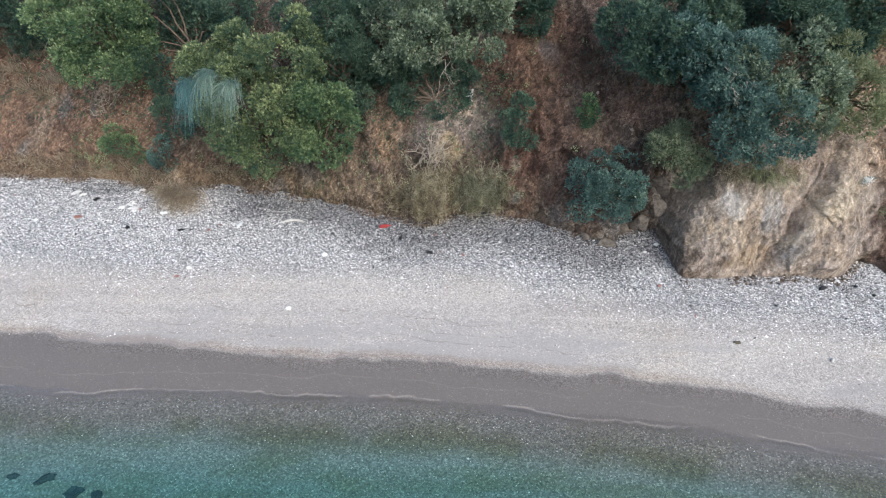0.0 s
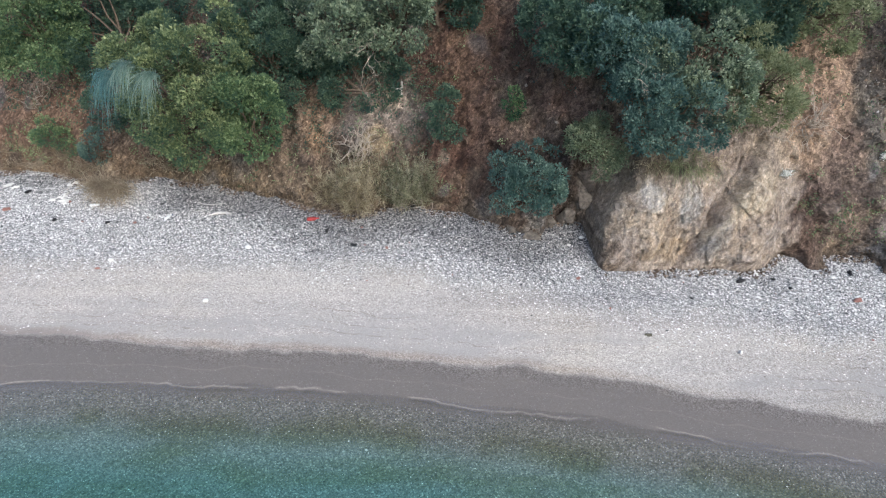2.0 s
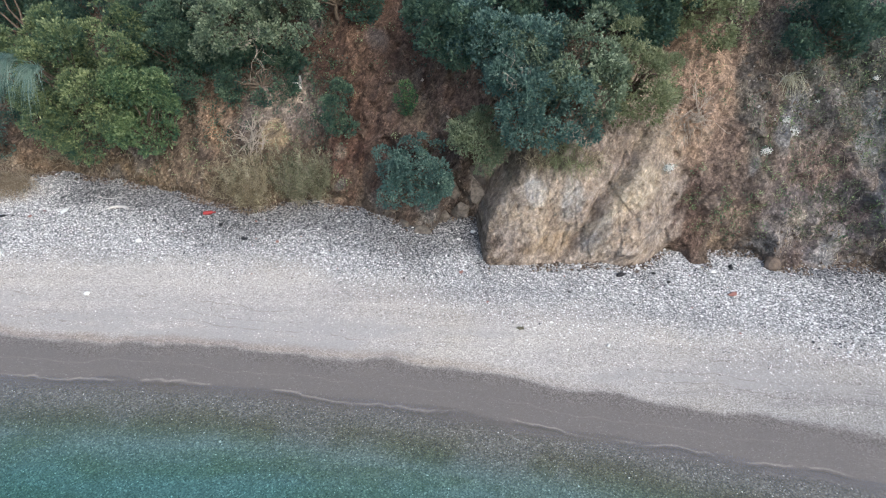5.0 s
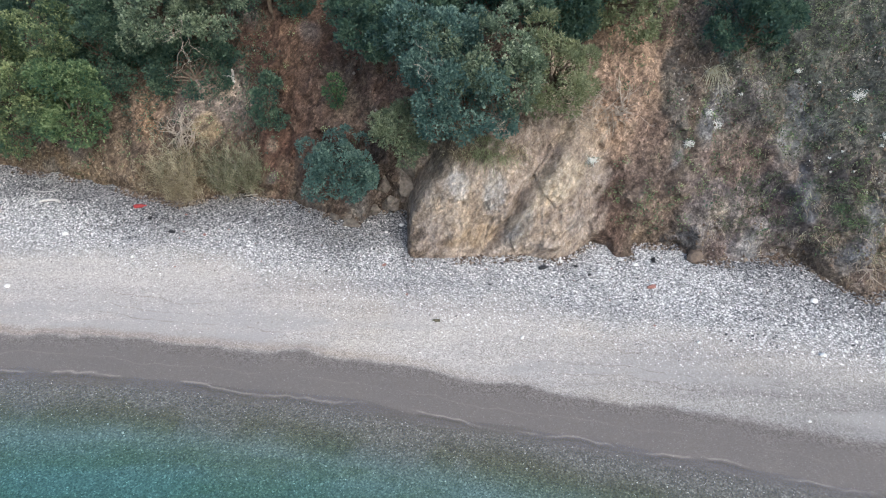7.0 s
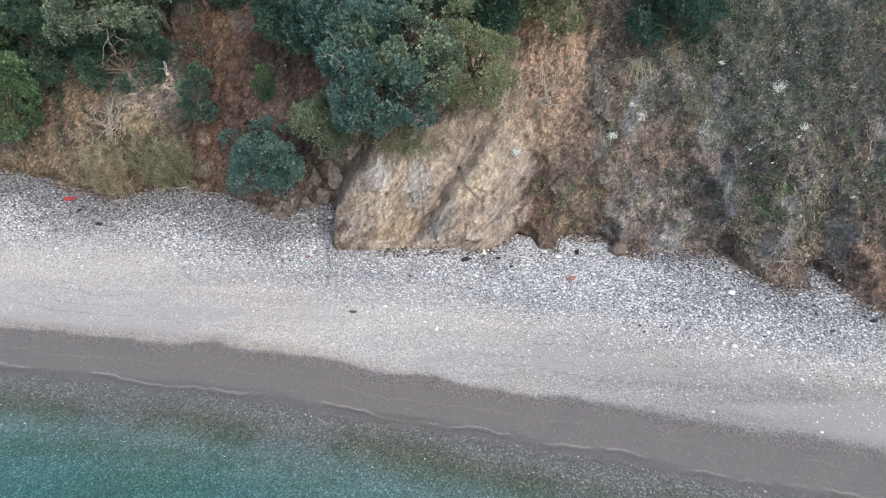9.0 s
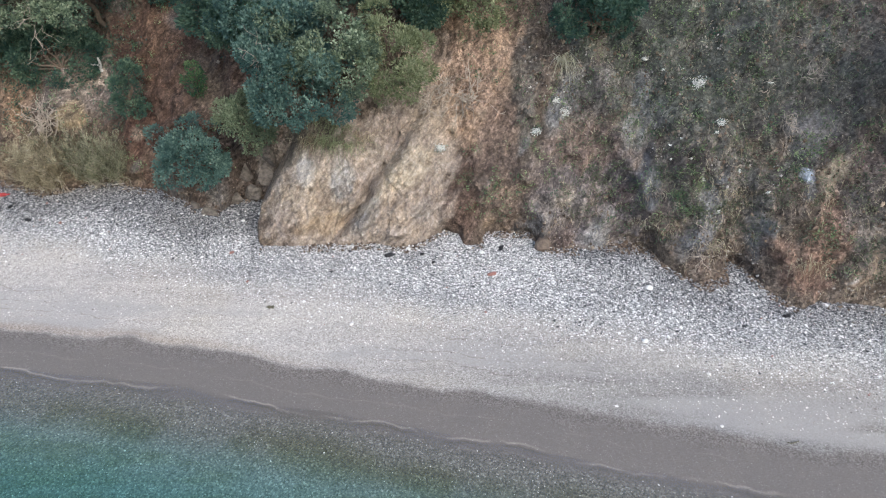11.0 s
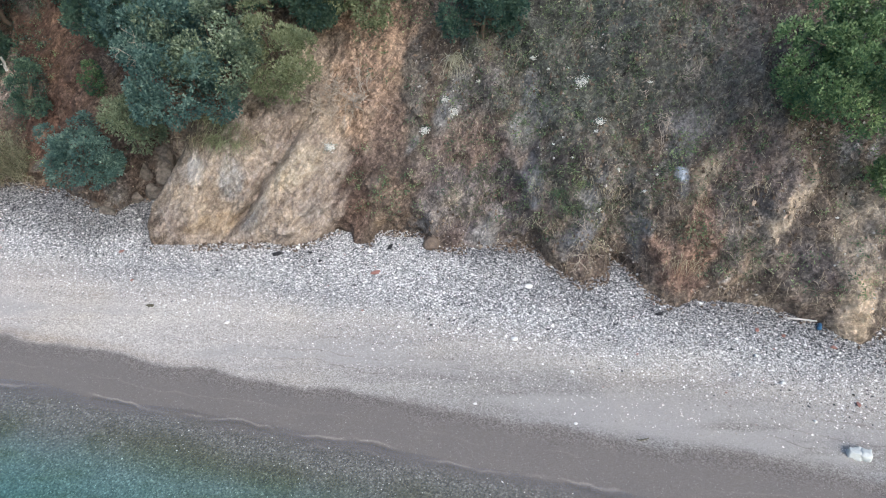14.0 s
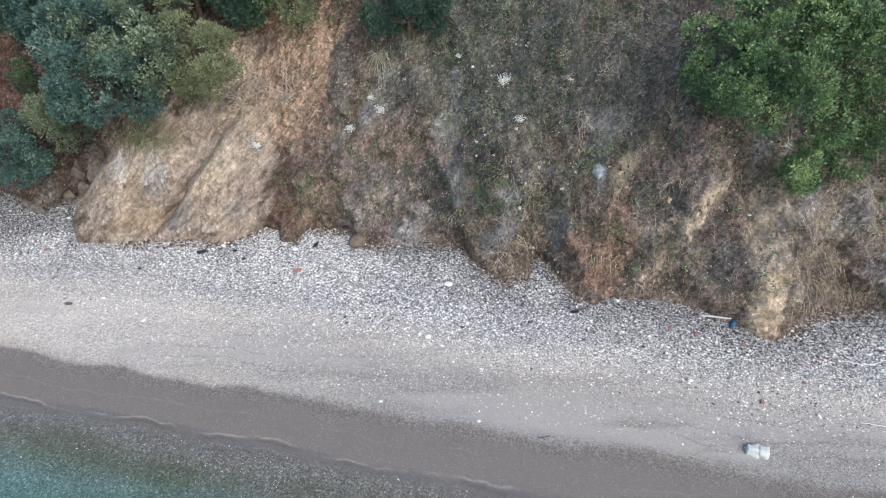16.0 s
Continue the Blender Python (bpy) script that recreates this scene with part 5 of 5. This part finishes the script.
# ---- stones and flotsam ----
boulder("boulder", on_beach(3.75, 14.95, 0.04), (0.27, 0.2, 0.22), M_GREY_ROCK, "pale wedge-shaped boulder at the cliff foot", seed=2, turn=20, rough=0.4, detail=3, cuts=8)
for k, (x, y, size, up) in enumerate(((4.25, 15.6, 0.26, 0.12), (4.8, 15.72, 0.34, 0.3), (5.2, 15.7, 0.34, 0.8), (4.6, 15.95, 0.3, 0.8), (5.35, 15.9, 0.36, 1.35), (3.2, 15.3, 0.18, 0.05))):
    boulder("boulder", on_beach(x, y, up), (size, size * 0.8, size * 0.95), M_GREY_ROCK, "broken grey-brown boulder wedged in the nook beside the ochre rock", "boulder", 430 + k, "boulders in the nook", 40 * k, 0.3, 3, "", 9)
boulder("boulder", on_beach(13.1, 13.35, 0.05), (0.24, 0.22, 0.2), M_BROWN_ROCK, "rounded brown boulder at the cliff foot", seed=3, rough=0.35)
for k, (x, y, sx, sy) in enumerate(((-9.9, 7.95, 0.16, 0.12), (-9.2, 7.9, 0.3, 0.13), (-8.5, 7.65, 0.28, 0.22), (-8.0, 7.6, 0.2, 0.16), (-8.9, 7.3, 0.34, 0.2), (-6.9, 7.2, 0.12, 0.1), (-9.9, 7.25, 0.2, 0.14), (-6.3, 7.2, 0.12, 0.08))):
    boulder("sea_rock", on_beach(x, y, 0.0), (sx * 0.72, sy * 0.72, 0.08), M_SEA_ROCK, "dark weedy rock under shallow water", "rock", 20 + k, "rocks under water", 30 * k, 0.5)
WHITE = ((-4.42, 14.45, 0.11), (-5.07, 12.54, 0.09), (-8.14, 13.9, 0.09), (15.07, 10.18, 0.10), (15.53, 11.75, 0.13), (11.47, 13.15, 0.10), (9.52, 13.3, 0.07), (14.13, 8.6, 0.05), (16.25, 9.33, 0.06), (-14.2, 15.9, 0.07), (-13.6, 16.0, 0.07), (13.8, 10.5, 0.06), (16.15, 8.13, 0.05), (12.4, 10.6, 0.06), (5.15, 14.95, 0.08), (4.75, 14.6, 0.06))
for k, (x, y, size) in enumerate(WHITE):
    size *= 0.78 if x > 10 else 0.95
    boulder("white_stone", on_beach(x, y, size * 0.3), (size, size * 0.75, size * 0.6), M_WHITE_STONE, "single white stone on the shingle", "stone", 40 + k, "white stones on the beach")
for k, (x, z) in enumerate(((21.18, 3.29), (21.42, 3.46), (20.62, 3.3), (20.95, 2.75))):
    boulder("rock_chip", on_cliff(x, z, 0.03), (0.035, 0.04, 0.075), M_CREAM, "pale cream rock chip in the earth face", "stone", 50 + k, "rock chips in the cliff", 40 * k, 0.6)
foam = thing("polystyrene_block", on_beach(21.42, 7.38), "broken white polystyrene block lying on wet sand", "polystyrene", turn=-14, size=0.61)
for k, (dx, w, h) in enumerate(((-0.13, 0.2, 0.19), (0.14, 0.2, 0.2))):
    bm = bmesh.new()
    bmesh.ops.create_cube(bm, size=1.0)
    bmesh.ops.bevel(bm, geom=bm.edges[:], offset=0.26, segments=4, profile=0.6, affect="EDGES")
    for v in bm.verts:
        v.co = Vector((v.co.x * w * 1.7 + dx, v.co.y * 0.32, v.co.z * h * 1.5 + h * 0.6)) + 0.09 * Vector(noise.noise_vector(v.co * 2.2 + Vector((k * 4, 0, 0))))
    for f in bm.faces:
        f.smooth = True
    part("lump", bm, M_FOAM_BLOCK, foam)


def brick(x, y, turn, seed, label="worn red brick fragment on the shingle"):
    big = 1.0 if seed < 63 else 0.55
    boulder("brick_fragment", on_beach(x, y, 0.03), (0.12 * big, 0.075 * big, 0.045 * big), M_BRICK, label, "brick", seed, "brick fragments on the beach", turn, 0.4)


brick(11.7, 12.3, 10, 61)
brick(-12.4, 16.2, 30, 62)
brick(-8.1, 15.5, 70, 63)
brick(-8.4, 13.6, 15, 64, "orange brick fragment on fine shingle")
brick(4.8, 13.24, 40, 65, "small worn brick fragment near the ochre rock")
brick(-0.45, 14.5, 120, 66)
brick(21.9, 8.4, 80, 67)
brick(22.0, 9.75, 10, 68)
brick(20.55, 10.3, 55, 69)


def bottle(name, at, turn, length, radius, material, label, category="bottle", cap=None):
    t = thing(name, at, label, category, turn=turn)
    prof = [(0, 0.0), (0.01, 0.8), (0.06, 1.0), (0.62, 1.0), (0.78, 0.7), (0.88, 0.34), (1.0, 0.32)]
    v, f = tubes([[((q * length, 0, radius), max(0.001, w * radius)) for q, w in prof]], 10)
    part("body", mesh_of("body", v, f), material, t)
    v, f = tubes([[((q * length, 0, radius), w * radius) for q, w in ((0.98, 0.38), (1.06, 0.38), (1.07, 0.01))]], 10)
    part("cap", mesh_of("cap", v, f), cap or material, t)
    return t


bottle("plastic_canister", on_beach(-2.97, 15.72), 15, 0.34, 0.06, M_RED, "red plastic canister lying on dark cobbles", "canister")
bottle("plastic_bottle", on_beach(-7.28, 15.7), 70, 0.3, 0.045, M_PLASTIC, "clear white plastic bottle on the shingle", "bottle", M_BLUE)
bottle("plastic_bottle", on_beach(8.92, 13.0), 20, 0.26, 0.05, M_BLACK, "black plastic bottle on the shingle")
bottle("plastic_bottle", on_beach(-9.9, 16.4), 10, 0.3, 0.05, M_PLASTIC, "white plastic bottle by the slope", "bottle", M_BLUE)
r = np.random.default_rng(5)
t = thing("driftwood_pole", on_beach(21.45, 10.55), "thin bleached pole lying against the cliff foot", "driftwood")
v, f = tubes([bough((-0.1, 0.05, 0.06), (0.75, -0.12, 0.1), 0.022, 0.018, r, 0.03)], 6)
part("pole", mesh_of("pole", v, f), M_DRIFT, t)
t = thing("driftwood", on_beach(-5.62, 15.9), "curved bleached driftwood limb on the cobbles", "driftwood")
arc = [((0.32 * math.cos(a), 0.2 * math.sin(a) - 0.05, 0.07), 0.03 + 0.012 * math.sin(a)) for a in np.linspace(0.3, 2.9, 9)]
v, f = tubes([arc], 6)
part("limb", mesh_of("limb", v, f), M_DRIFT, t)
boulder("seaweed_clump", on_beach(6.25, 11.38, 0.01), (0.09, 0.05, 0.04), M_WEEDCLUMP, "dark dried seaweed clump on the open beach", "seaweed", 71, "", 0, 0.5)
for k, (x, y) in enumerate(((-11.15, 16.95), (-10.95, 16.75), (-11.3, 16.8), (-10.8, 16.65), (-11.05, 17.1), (-11.1, 17.85), (-11.2, 17.7), (-10.1, 17.4), (-9.9, 16.8), (-12.9, 17.5), (-13.2, 17.6))):
    boulder("white_rubble", on_beach(x, y, 0.02), (0.09 + 0.015 * (k % 4), 0.05 + 0.02 * (k % 3), 0.04), M_WHITE_STONE, "white rubble lying among the cobbles", "rubble", 75 + k, "white rubble by the slope", 25 * k, 0.6)


def chips(name, n, box_, size, material, label, seed):
    """Small bits strewn over the shingle."""
    r = np.random.default_rng(seed)
    x = r.uniform(box_[0], box_[1], n)
    y = foot(x) - r.uniform(box_[2], box_[3], n)
    sz = size * np.exp(r.normal(0, 0.4, n))
    v, f = pebbles(np.stack([x, y, beach_z(x, y) + 0.5 * sz], -1), sz, 0.6, r)
    me = mesh_of(name, v, f)
    return tagged(part(name, me, material), label, "litter", kind="stuff")


chips("brick_chips", 90, (-17, 29, 0.3, 3.2), 0.022, M_BRICK, "small red brick chips among the shingle", 301)
chips("white_chips", 170, (-17, 29, 0.1, 3.4), 0.025, M_WHITE_STONE, "bright white pebbles among the shingle", 302)
chips("black_chips", 50, (-17, 29, 0.1, 2.2), 0.024, M_BLACK, "black stones and rubber bits on the shingle", 303)


def cord(at, pts, radius, material, label):
    t = thing("rope_piece", at, label, "rope", "rope pieces on the shingle")
    v, f = tubes([[((x, y, z), radius) for x, y, z in pts]], 5)
    part("strand", mesh_of("strand", v, f), material, t)


def curl(n, sx, sy, turns, seed):
    r = np.random.default_rng(seed)
    p = r.uniform(0, 6.28)
    return [(sx * (q / n - 0.5), sy * math.sin(p + turns * 6.28 * q / n), 0.035 + 0.01 * math.sin(9 * q)) for q in range(n + 1)]


cord(on_beach(24.6, 9.3), curl(16, 1.3, 0.12, 0.8, 1), 0.009, M_PLASTIC, "thin white rope lying on the cobbles")
cord(on_beach(23.9, 7.9), curl(10, 0.5, 0.04, 0.5, 2), 0.011, M_PLASTIC, "short white rope on the shingle")
cord(on_beach(1.7, 14.9), curl(12, 0.7, 0.1, 0.7, 3), 0.010, M_DRIFT, "thin bleached stick on the cobbles")
cord(on_beach(-6.3, 16.1), curl(14, 0.6, 0.14, 0.6, 4), 0.010, M_DRIFT, "curved bleached stick by the slope")
cord(on_beach(-6.2, 16.7), curl(10, 0.8, 0.2, 0.4, 6), 0.012, M_DRIFT, "thin bleached twig on dark cobbles")
cord(on_beach(17.42, 7.77), curl(8, 0.25, 0.03, 0.5, 7), 0.012, M_WEEDCLUMP, "short dark twig on the wet sand")
cord(on_beach(23.3, 9.3), curl(14, 0.8, 0.1, 1.1, 8), 0.008, M_BRICK, "faded red rope among the cobbles")
for k, (x, y) in enumerate(((-8.94, 15.5), (-12.3, 17.2), (-2.3, 15.25), (-1.42, 14.6), (18.48, 10.8), (12.0, 13.3), (-10.6, 15.6))):
    boulder("rubber_scrap", on_beach(x, y, 0.02), (0.10, 0.06, 0.04), M_BLACK, "black rubber scrap lying on the shingle", "rubber", 400 + k, "rubber scraps on the beach", 50 * k, 0.6)
cord(on_beach(0.45, 16.45, 0.03), curl(9, 0.5, 0.06, 0.6, 5), 0.016, M_DRIFT, "pale stick lying at the cliff foot")
bottle("plastic_scrap", on_beach(0.56, 16.55), 35, 0.2, 0.04, M_TEAL, "crushed teal plastic bottle at the cliff foot", "bottle")
bottle("plastic_bottle", on_beach(21.9, 10.25), 60, 0.28, 0.05, M_BLUE, "blue plastic bottle in a nook of the cliff foot", "bottle")
